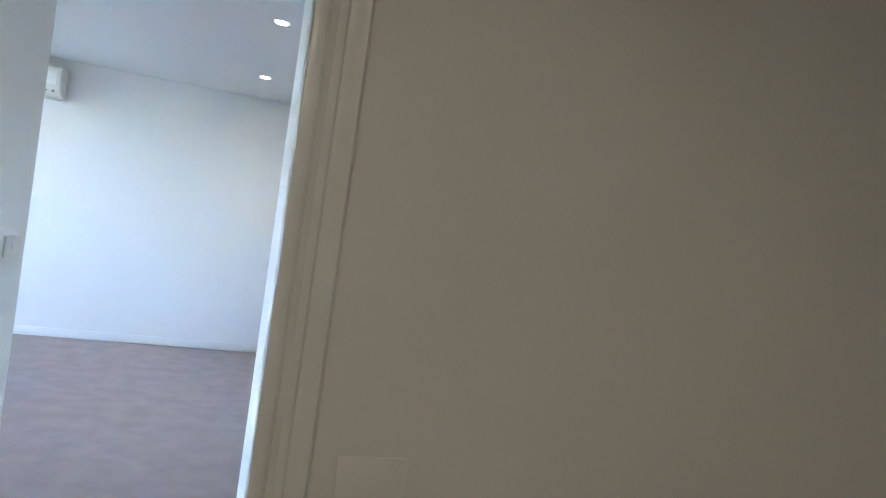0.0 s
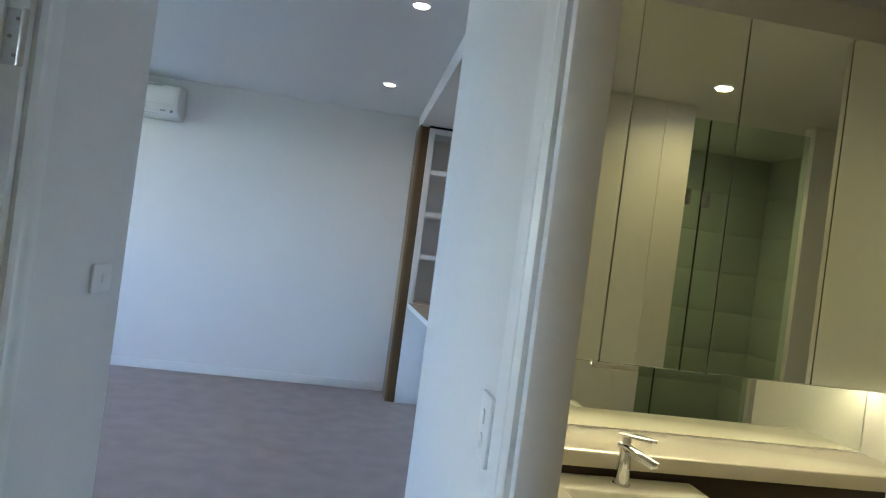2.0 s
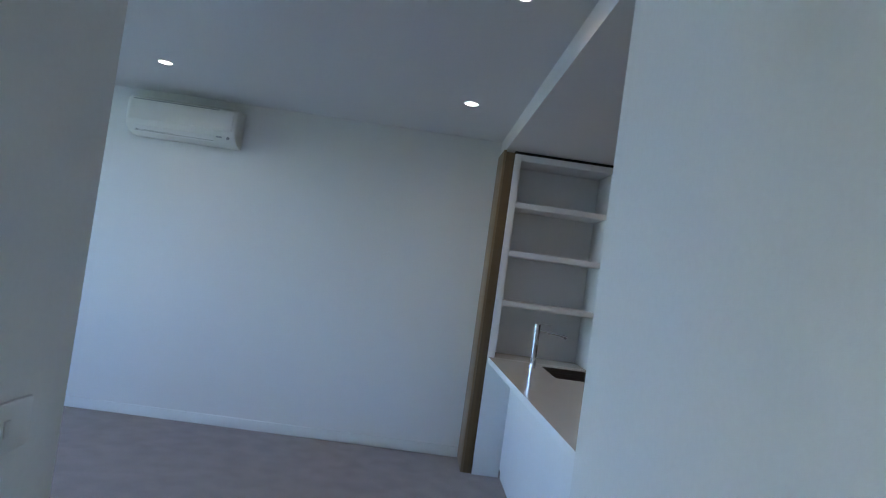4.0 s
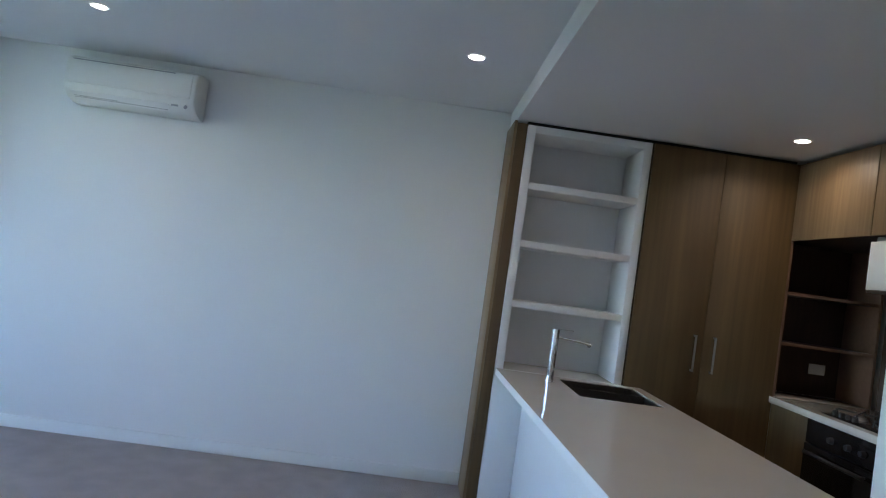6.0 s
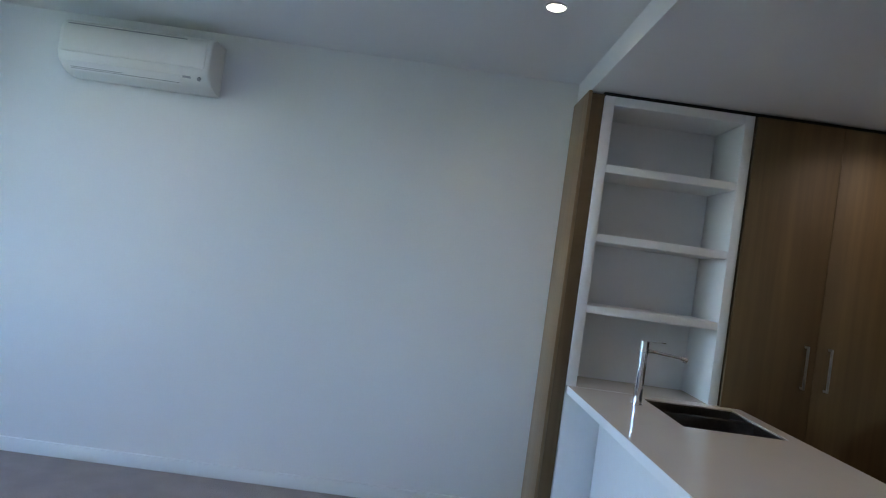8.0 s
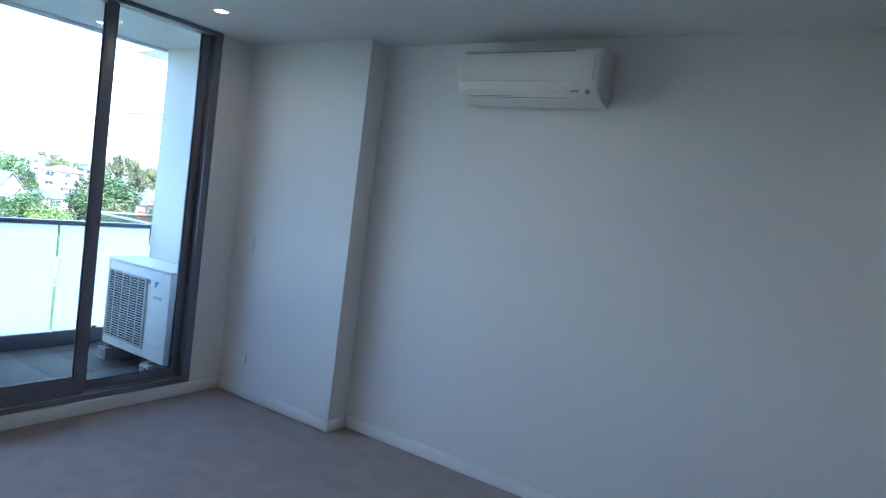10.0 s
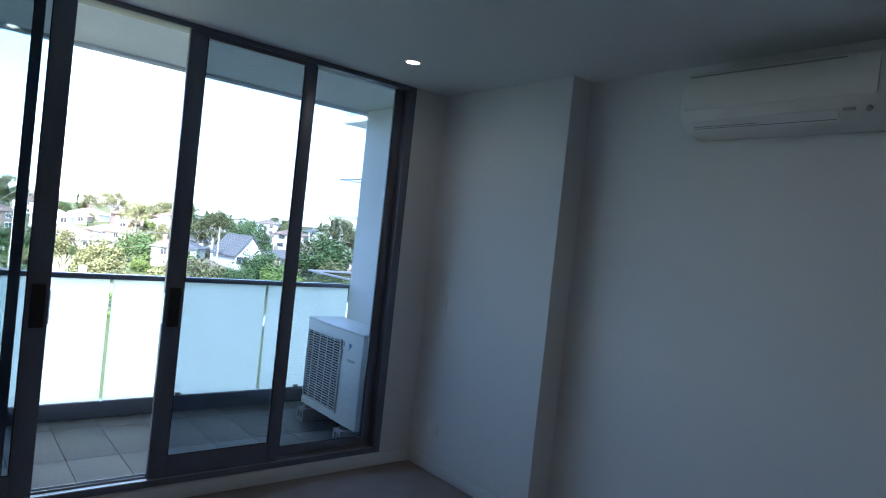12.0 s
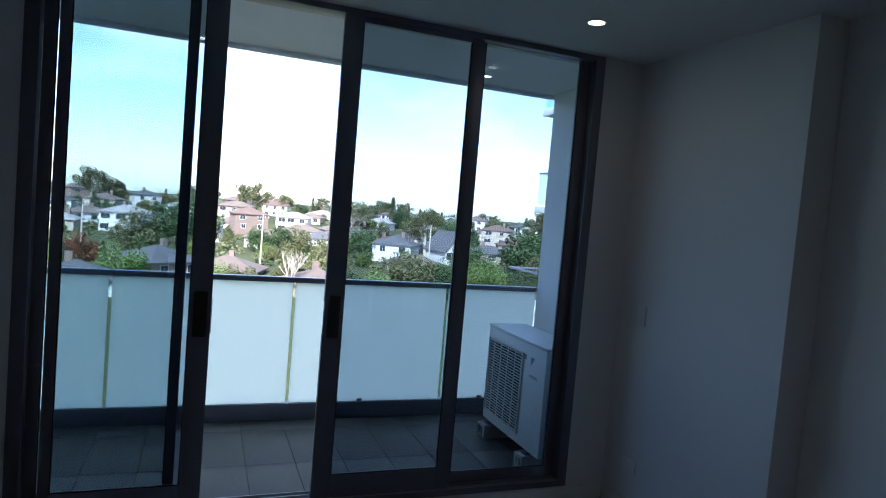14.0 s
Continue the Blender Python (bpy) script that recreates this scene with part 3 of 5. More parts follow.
t = thing("benchtop", 0.57, -1.6, BZ - 0.04, "pale cream stone benchtop with a sink cut-out", "benchtop")
bm = bmesh.new()
gx, gy = (BX0, SINK[0], SINK[2], BX1), (BY0 - 0.01, SINK[1], SINK[3], SF - 0.001)
SKEW = 0.026                          # the living room edge of the bench runs slightly off square
grid = {(i, j, k): bm.verts.new((gx[i] + (SKEW * (gy[3] - gy[j]) if i == 0 else 0), gy[j], z)) for i in range(4) for j in range(4) for k, z in enumerate((BZ - 0.04, BZ))}
for i in range(3):
    for j in range(3):
        if (i, j) == (1, 1):
            continue
        bm.faces.new([grid[c] for c in ((i, j, 1), (i + 1, j, 1), (i + 1, j + 1, 1), (i, j + 1, 1))])
        bm.faces.new([grid[c] for c in ((i, j, 0), (i, j + 1, 0), (i + 1, j + 1, 0), (i + 1, j, 0))])
for k in range(3):
    for a, b in (((k, 0), (k + 1, 0)), ((k, 3), (k + 1, 3)), ((0, k), (0, k + 1)), ((3, k), (3, k + 1))):
        bm.faces.new([grid[c] for c in ((*a, 0), (*b, 0), (*b, 1), (*a, 1))])
for a, b in (((1, 1), (2, 1)), ((2, 1), (2, 2)), ((2, 2), (1, 2)), ((1, 2), (1, 1))):
    bm.faces.new([grid[c] for c in ((*a, 0), (*b, 0), (*b, 1), (*a, 1))])
part("slab", bm, STONE, t, soft=False)
# White strip over the stone edge: the window's glow put into colour.
bm = bmesh.new()
far = BX0 + SKEW * (gy[3] - gy[0])
prism(bm, [(BX0 - 0.003, gy[3]), (BX0 - 0.0002, gy[3]), (far - 0.0002, gy[0]), (far - 0.003, gy[0])], "z", BZ - 0.04, BZ - 0.0005)
part("front_edge", bm, WHITE, t, "thin white edge strip with the window's glow in its colour")


def sink():
    x0, y0, x1, y1 = SINK[0] + 0.006, SINK[1] + 0.006, SINK[2] - 0.006, SINK[3] - 0.006
    t = thing("kitchen_sink", (x0 + x1) / 2, (y0 + y1) / 2, 0.68, "undermount stainless steel one-and-a-half bowl sink", "sink")
    split = y0 + 0.30
    for a, b, deep in ((y0 - 0.004, split - 0.012, 0.19), (split + 0.012, y1 + 0.004, 0.14)):
        bm = bmesh.new()
        z1, z0, w = BZ - 0.006, BZ - 0.041 - deep, 0.004
        box(bm, x0 - 0.004, a, z0 - w, x1 + 0.004, b, z0)
        for r in ((x0 - 0.004, a, z0, x0 - 0.0005, b, z1), (x1 + 0.0005, a, z0, x1 + 0.004, b, z1), (x0, a, z0, x1, a + 0.0035, z1), (x0, b - 0.0035, z0, x1, b, z1)):
            box(bm, *r)
        bowl = part("bowl", bm, STEEL, t)
        bm = bmesh.new()
        ring(bm, ((x0 + x1) / 2, (a + b) / 2), 0.018, 0.045, z0 + 0.0005, z0 + 0.003)
        part("drain", bm, CHROME, bowl)
    part("divider", boxes((x0 + 0.0005, split - 0.0115, BZ - 0.060, x1 - 0.0005, split + 0.0115, BZ - 0.028), bev=0.003), SATIN, t, "bright bowl divider")


sink()


def kitchen_tap():
    x, y, z = 0.386, -0.668, BZ
    t = thing("kitchen_tap", x, y, z, "tall chrome mixer tap with a straight square spout", "tap")
    bm = bmesh.new()
    rod(bm, (x, y, z), (x, y, z + 0.006), 0.029)
    rod(bm, (x, y, z + 0.006), (x, y, z + 0.262), 0.0225)
    part("column", bm, CHROME, t)
    bm = bmesh.new()
    rod(bm, (x, y, z + 0.264), (x, y, z + 0.318), 0.0235)
    part("cartridge", bm, CHROME, t)
    bm = bmesh.new()
    rod(bm, (x + 0.018, y, z + 0.274), (x + 0.060, y, z + 0.270), 0.012, 0.0085)
    rod(bm, (x + 0.060, y, z + 0.270), (x + 0.190, y, z + 0.258), 0.0085, 0.008)
    rod(bm, (x + 0.188, y, z + 0.2583), (x + 0.222, y, z + 0.250), 0.011, 0.0115)
    part("spout", bm, CHROME, t)
    bm = bmesh.new()
    rod(bm, (x + 0.210, y, z + 0.2445), (x + 0.210, y, z + 0.236), 0.009)
    part("aerator", bm, GREYPLASTIC, t)
    part("lever", boxes((x + 0.012, y - 0.006, z + 0.3175, x + 0.105, y + 0.006, z + 0.3225), bev=0.0015), CHROME, t)
    bm = bmesh.new()
    ring(bm, (x, y), 0.020, 0.0250, z + 0.2555, z + 0.2635)
    part("collar", bm, CHROME, t)


kitchen_tap()

# pantry
PF = -0.422
t = thing("pantry_cupboard", 1.445, -0.2, 0, "tall oak laminate pantry cupboard with two doors", "cupboard")
part("carcass", boxes((0.914, PF + 0.02, 0.1, 1.896, -0.03, 2.488)), BROWN, t)
part("kickboard", boxes((0.914, PF + 0.05, 0.002, 1.896, PF + 0.07, 0.0995)), BROWN, t)
for x0, x1, hx in ((0.9225, 1.4000, 1.339), (1.4030, 1.896, 1.468)):
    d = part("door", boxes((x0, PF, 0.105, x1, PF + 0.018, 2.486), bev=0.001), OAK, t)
    hb = boxes((hx - 0.006, PF - 0.032, 1.057, hx + 0.006, PF - 0.024, 1.292), (hx - 0.006, PF - 0.0245, 1.057, hx + 0.006, PF, 1.069), (hx - 0.006, PF - 0.0245, 1.280, hx + 0.006, PF, 1.292), bev=0.0012)
    part("handle", hb, SATIN, d, "satin steel bar handle")

# recess with open brown shelves
KX0, KZ = 1.897, 0.968
t = thing("niche_shelves", 2.29, -0.2, KZ, "dark brown open niche shelves above the bench corner", "shelf unit")
part("back_panel", boxes((KX0, -0.095, KZ, 2.599, -0.08, 2.0)), BROWN, t)
part("side_panel", boxes((KX0, PF, KZ, KX0 + 0.018, -0.0955, 2.0), bev=0.001), BROWN_LIT_EDGE, t)
part("side_panel", boxes((2.536, PF, KZ, 2.556, -0.0955, 2.0), bev=0.001), BROWN_LIT_EDGE, t)
for sz in (1.655, 1.325):
    part("shelf", boxes((KX0 + 0.0185, PF + 0.01, sz - 0.02, 2.535, -0.0955, sz), bev=0.001), BROWN, t)
    part("edging", boxes((KX0 + 0.0185, PF + 0.006, sz - 0.02, 2.535, PF + 0.0095, sz)), BROWN_LIT_EDGE, t)
wall_plate("wall_outlet", "white double power outlet at the back of the niche", "y", -0.0955, -1, 2.379, 1.153, 0.116, 0.072, [(-0.03, 0.018, 0.01, 0.014), (0.03, 0.018, 0.01, 0.014)], "wall outlet")

# upper cupboards over the cooking run
for y0, y1 in ((-1.15, PF - 0.002), (-1.75, -1.153), (-2.6, -1.753), (-3.6, -2.603)):
    t = thing("wall_cupboard", 2.3, (y0 + y1) / 2, 2.0, "oak laminate wall cupboard up to the dropped ceiling", "cupboard", "cupboards over the cooking run")
    part("carcass", boxes((1.911, y0, 2.0, 2.599, y1, 2.488)), BROWN, t)
    # Doors turned to the window take the paler, lit oak colour too.
    part("door", boxes((1.891, y0 + 0.0015, 1.985, 1.911, y1 - 0.0015, 2.486), bev=0.001), OAK_LIT, t)
t = thing("upper_niche_top", 2.3, -0.26, 1.985, "brown panel closing the niche above", "cabinet panel")
part("panel", boxes((KX0, PF, 2.0005, 2.599, -0.0955, 2.488)), BROWN, t)

t = thing("rangehood", 2.3, -1.45, 1.68, "pale steel slide-out rangehood under the cupboards", "rangehood")
part("body", boxes((1.929, -1.752, 1.70, 2.586, -1.152, 1.984), bev=0.003), ALU_MILL, t)
part("front", boxes((1.905, -1.752, 1.695, 1.928, -1.140, 1.955), bev=0.003), PLASTIC, t, "pale front panel")
part("visor", boxes((1.895, -1.745, 1.680, 2.451, -1.16, 1.6945), bev=0.002), STEEL, t)
fixed("splashback", boxes((2.587, -3.6, KZ, 2.599, PF + 0.001, 1.984)), BROWN, "dark brown splashback panel", "splashback")

t = thing("cooking_bench", 2.29, -1.9, KZ - 0.04, "white stone benchtop along the kitchen wall", "benchtop")
part("slab", boxes((1.876, -3.6, KZ - 0.04, 2.585, PF - 0.001, KZ), (KX0, PF - 0.0005, KZ - 0.04, 2.585, -0.096, KZ - 0.0005), bev=0.0015), STONE, t)
t = thing("base_cupboard", 2.3, -0.63, 0, "dark oak laminate base cupboard beside the oven", "cupboard", "base cupboards")
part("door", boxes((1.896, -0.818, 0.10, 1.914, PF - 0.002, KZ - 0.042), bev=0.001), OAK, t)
part("carcass", boxes((1.915, -0.818, 0.10, 2.581, PF - 0.002, KZ - 0.042)), BROWN, t)
part("kickboard", boxes((1.941, -0.818, 0.002, 1.961, PF - 0.002, 0.0995)), BROWN, t)
t = thing("base_cupboard", 2.3, -2.5, 0, "dark oak laminate base cupboard beyond the oven", "cupboard", "base cupboards")
part("door", boxes((1.896, -2.5, 0.10, 1.914, -1.423, KZ - 0.042), bev=0.001), OAK, t)
part("door", boxes((1.896, -3.6, 0.10, 1.914, -2.503, KZ - 0.042), bev=0.001), OAK, t)
part("carcass", boxes((1.915, -3.6, 0.10, 2.581, -1.423, KZ - 0.042)), BROWN, t)


def oven():
    t = thing("oven", 2.25, -1.12, 0.1, "black glass built-in oven under the bench", "oven")
    y0, y1 = -1.42, -0.821
    part("body", boxes((1.916, y0, 0.102, 2.451, y1, KZ - 0.044)), DARKGAP, t)
    part("control_panel", boxes((1.889, y0, 0.79, 1.915, y1, KZ - 0.046), bev=0.002), BLACKGLASS, t)
    d = part("door", boxes((1.883, y0, 0.30, 1.915, y1, 0.785), bev=0.003), BLACKGLASS, t)
    bm = bmesh.new()
    rod(bm, (1.848, y0 + 0.06, 0.742), (1.848, y1 - 0.06, 0.742), 0.011)
    for yy in (y0 + 0.09, y1 - 0.09):
        rod(bm, (1.848, yy, 0.742), (1.883, yy, 0.742), 0.007)
    part("handle", bm, IRON, d, "black bar handle")
    part("lower_panel", boxes((1.889, y0, 0.104, 1.915, y1, 0.296), bev=0.002), BLACKGLASS, t)
    for yy in (-1.05, -1.19, -1.30):
        bm = bmesh.new()
        rod(bm, (1.889, yy, 0.852), (1.865, yy, 0.852), 0.019, 0.016)
        part("knob", bm, IRON, t, "black knob")


oven()


def cooktop():
    x0, x1, y0, y1, z = 1.936, 2.441, -1.46, -0.86, KZ
    t = thing("gas_cooktop", (x0 + x1) / 2, (y0 + y1) / 2, z, "black four-burner gas cooktop with iron trivets", "cooktop")
    part("plate", boxes((x0, y0, z + 0.0005, x1, y1, z + 0.010), bev=0.003), BLACKGLASS, t)
    for bx, by, r in ((2.07, -1.0, 0.038), (2.32, -1.0, 0.045), (2.07, -1.30, 0.03), (2.32, -1.30, 0.05)):
        bm = bmesh.new()
        rod(bm, (bx, by, z + 0.010), (bx, by, z + 0.022), r, r * 0.9)
        rod(bm, (bx, by, z + 0.022), (bx, by, z + 0.030), r * 0.72)
        part("burner", bm, SATIN, t, "silver burner with black cap")
        bm = bmesh.new()
        for k in range(4):
            a = math.pi / 4 + k * math.pi / 2
            c, s = math.cos(a), math.sin(a)
            rod(bm, (bx + 0.02 * c, by + 0.02 * s, z + 0.046), (bx + 0.115 * c, by + 0.115 * s, z + 0.046), 0.0055, seg=8)
            rod(bm, (bx + 0.115 * c, by + 0.115 * s, z + 0.046), (bx + 0.125 * c, by + 0.125 * s, z + 0.010), 0.0055, seg=8)
        part("trivet", bm, IRON, t)
    for k in range(4):
        bm = bmesh.new()
        rod(bm, (1.971, -0.93 - 0.055 * k, z + 0.010), (1.971, -0.93 - 0.055 * k, z + 0.034), 0.017, 0.014)
        part("knob", bm, IRON, t)


cooktop()

# ---- bathroom ----

MY, CY = -4.104, -4.25                 # lower mirror plane, cabinet fronts
t = thing("mirror_cabinet", 0.64, -4.17, 1.135, "mirrored bathroom cabinet with four doors", "cabinet")
part("carcass", boxes((-0.142, CY + 0.022, 1.138, 1.355, MY, 2.241)), WHITE, t)
part("underside", boxes((-0.142, CY + 0.022, 1.131, 1.355, MY - 0.02, 1.137)), DARKGAP, t)
for x0, x1 in ((-0.142, 0.308), (0.312, 0.658), (0.662, 1.015), (1.019, 1.355)):
    part("door", boxes((x0, CY, 1.135, x1, CY + 0.018, 2.241), bev=0.0012), MIRROR, t, "mirror door", soft=False)
part("light_strip", boxes((0.1, MY - 0.022, 1.121, 1.34, MY - 0.008, 1.131)), LED, t, "warm light strip")
part("towel_rail", boxes((0.285, CY - 0.012, 1.117, 0.43, CY - 0.002, 1.134), bev=0.003), SATIN, t, "finger pull")
fixed("mirror_lower", boxes((-0.142, MY, 0.903, 1.355, MY + 0.003, 1.125)), MIRROR, "mirror strip between ledge and cabinet", "mirror")

t = thing("vanity_ledge", 0.64, -4.24, 0.86, "cream stone ledge behind the basin", "shelf")
part("ledge", boxes((-0.142, -4.375, 0.86, 1.355, MY - 0.0005, 0.901), bev=0.002), STONE, t)
part("front_edge", boxes((-0.142, -4.379, 0.858, 1.355, -4.3755, 0.899), bev=0.001), STONE, t, "mitred stone front edge")
t = thing("vanity", 0.64, -4.4, 0.265, "wall-hung dark wood bathroom vanity", "vanity")
part("back_band", boxes((-0.142, -4.36, 0.545, 1.355, -4.105, 0.8595)), WENGE, t)
part("cabinet", boxes((-0.142, -4.70, 0.265, 1.355, -4.3605, 0.725), bev=0.002), WENGE, t)
part("worktop", boxes((-0.142, -4.72, 0.726, 1.355, -4.3605, 0.755), bev=0.002), STONE, t)


def basin():
    x0, x1, y0, y1, z0, z1 = -0.01, 0.585, -4.80, -4.362, 0.756, 0.833
    a0, a1, b0, b1 = 0.165, 0.545, -4.76, -4.485
    t = thing("basin", (x0 + x1) / 2, (y0 + y1) / 2, z0, "white rectangular ceramic basin with a sunken bowl", "basin")
    bm = bmesh.new()
    o = [bm.verts.new((x, y, z1)) for x, y in ((x0, y0), (x1, y0), (x1, y1), (x0, y1))]
    i = [bm.verts.new((x, y, z1)) for x, y in ((a0, b0), (a1, b0), (a1, b1), (a0, b1))]
    d = [bm.verts.new((x, y, z0 + 0.006)) for x, y in ((a0 + 0.08, b0 + 0.03), (a1 - 0.03, b0 + 0.03), (a1 - 0.03, b1 - 0.02), (a0 + 0.08, b1 - 0.02))]
    u = [bm.verts.new((x, y, z0)) for x, y in ((x0 + 0.02, y0 + 0.02), (x1 - 0.02, y0 + 0.02), (x1 - 0.02, y1), (x0 + 0.02, y1))]
    for k in range(4):
        j = (k + 1) % 4
        bm.faces.new((o[k], o[j], i[j], i[k])), bm.faces.new((i[k], i[j], d[j], d[k])), bm.faces.new((o[j], o[k], u[k], u[j]))
    bm.faces.new(d), bm.faces.new(u[::-1])
    bmesh.ops.bevel(bm, geom=bm.edges[:], offset=0.007, segments=3, affect="EDGES", profile=0.5)
    part("bowl", bm, CERAMIC, t)
    bm = bmesh.new()
    bmesh.ops.create_cone(bm, cap_ends=True, segments=24, radius1=0.014, radius2=0.012, depth=0.004, matrix=Matrix.Translation((0.36, -4.4915, 0.811)) @ Matrix.Rotation(radians(75), 4, "X"))
    part("overflow", bm, CHROME, t)
    part("waste", boxes((0.31, -4.66, z0 + 0.0085, 0.40, -4.63, z0 + 0.012), bev=0.002), CHROME, t)


basin()


def basin_tap():
    x, y, z = 0.345, -4.425, 0.833
    t = thing("basin_tap", x, y, z, "chrome basin mixer tap with a flat lever", "tap")
    bm = bmesh.new()
    rod(bm, (x, y, z), (x, y, z + 0.004), 0.024)
    rod(bm, (x, y, z + 0.004), (x, y, z + 0.098), 0.021, 0.0165)
    part("column", bm, CHROME, t)
    turn = Matrix.Translation((x, y, z + 0.105)) @ Matrix.Rotation(radians(28), 4, "Z") @ Matrix.Rotation(radians(12), 4, "X")
    bm = boxes((-0.016, -0.100, -0.010, 0.016, 0.018, 0.006), bev=0.003)
    bm.transform(turn)
    part("spout", bm, CHROME, t)
    turn = Matrix.Translation((x, y, z + 0.136)) @ Matrix.Rotation(radians(28), 4, "Z") @ Matrix.Rotation(radians(-4), 4, "X")
    bm = boxes((-0.016, -0.085, -0.004, 0.016, 0.020, 0.005), bev=0.002)
    rod(bm, (0, 0, -0.024), (0, 0, -0.004), 0.014)
    bm.transform(turn)
    part("lever", bm, CHROME, t)


basin_tap()

# shower recess opposite the mirror
t = thing("shower_screen", 1.9, -5.86, 0.0, "frameless green-tinted glass shower screen with square clamps", "shower screen")
g = part("fixed_panel", boxes((1.382, -5.872, 0.02, 1.488, -5.864, 2.36)), SHOWER, t, soft=False)
g.visible_shadow = False
g = part("glass_door", boxes((1.494, -5.872, 0.02, 2.13, -5.864, 2.36)), SHOWER, t, soft=False)
g.visible_shadow = False
for cz in (0.35, 1.90):
    for cx in (1.395, 1.513):
        part("clamp", boxes((cx - 0.024, -5.880, cz - 0.045, cx + 0.024, -5.856, cz + 0.045), bev=0.003), CHROME, t, "square chrome clamp")
part("door_edge", boxes((1.4885, -5.874, 0.02, 1.4935, -5.862, 2.36)), DARKGAP, t, "dark seal between the panes")
part("channel", boxes((1.3755, -5.882, 0.02, 1.3815, -5.856, 2.36)), CHROME, t)

# ---- balcony ----
BF, RX = 0.03, -6.45                   # floor level, balustrade line
fixed("balcony_slab", boxes((RX - 0.09, -4.6, -0.30, WX - 0.131, 3.2, BF - 0.012)), GROUT, "balcony slab with dark grout bed", "balcony floor")
fixed("balcony_soffit", boxes((RX - 0.02, -4.6, 2.74, WX - 0.131, 3.2, 2.95), (RX - 0.10, -4.6, 2.715, RX - 0.0205, 3.2, 2.95)), RENDERED, "painted slab over the balcony with an edge lip", "balcony ceiling")
fixed("balcony_wall", boxes((RX + 0.03, 0.12, BF - 0.01, WX - 0.131, 0.34, 2.739)), RENDERED, "white rendered balcony dividing wall", "wall")
fixed("balcony_wall_far", boxes((RX + 0.03, -4.55, BF - 0.01, WX - 0.131, -4.35, 2.739)), RENDERED, "white rendered balcony end wall", "wall")
fixed("facade", boxes((WX - 0.13, -12.0, -12.0, WX - 0.02, 8.0, -0.305), (WX - 0.13, -12.0, 2.955, WX - 0.02, 8.0, 9.0)), RENDERED, "rendered apartment facade", "facade")
# Unseen slab added above the ceilings; keeps sun and sky out of the rooms.
fixed("roof_slab", boxes((WX - 0.02, -12.0, 2.905, 12.0, 8.0, 3.1)), CONCRETE, "concrete slab over the flat", "slab")

t = thing("balustrade", RX, -2.1, BF, "frosted glass balcony balustrade with a dark top rail", "balustrade")
part("upstand", boxes((RX - 0.05, -4.349, BF - 0.011, RX + 0.03, 0.119, 0.15), bev=0.003), ALU, t, "dark base channel")
part("top_rail", boxes((RX - 0.035, -4.349, 1.062, RX + 0.025, 0.119, 1.10), bev=0.004), ALU, t)
for y0, y1 in ((-4.349, -3.148), (-3.124, -1.924), (-1.900, -0.700), (-0.676, 0.119)):
    part("glass_panel", boxes((RX - 0.006, y0, 0.1505, RX + 0.006, y1, 1.0615)), FROST, t, soft=False)
for y0 in (-3.148, -1.924, -0.700):
    g = part("joint_strip", boxes((RX - 0.004, y0 + 0.0005, 0.1505, RX + 0.004, y0 + 0.0235, 1.0615)), CLEAR, t, "clear joint strip", soft=False)
    g.visible_shadow = False
for y0 in (-2.556, -1.356, -3.75, -0.33):
    part("clip", boxes((RX - 0.02, y0 - 0.02, 0.1502, RX + 0.02, y0 + 0.02, 0.172), bev=0.002), STEEL, t)

BL = ((-6.49, -2.66), (-6.19, -0.62))
first = downlight(BL[0][0], BL[0][1], 2.74, 0.05, "balcony ceiling lights")
tagged(first, "small round balcony ceiling light, lit")
copy_thing(first, pose(BL[1][0], BL[1][1], 2.74))


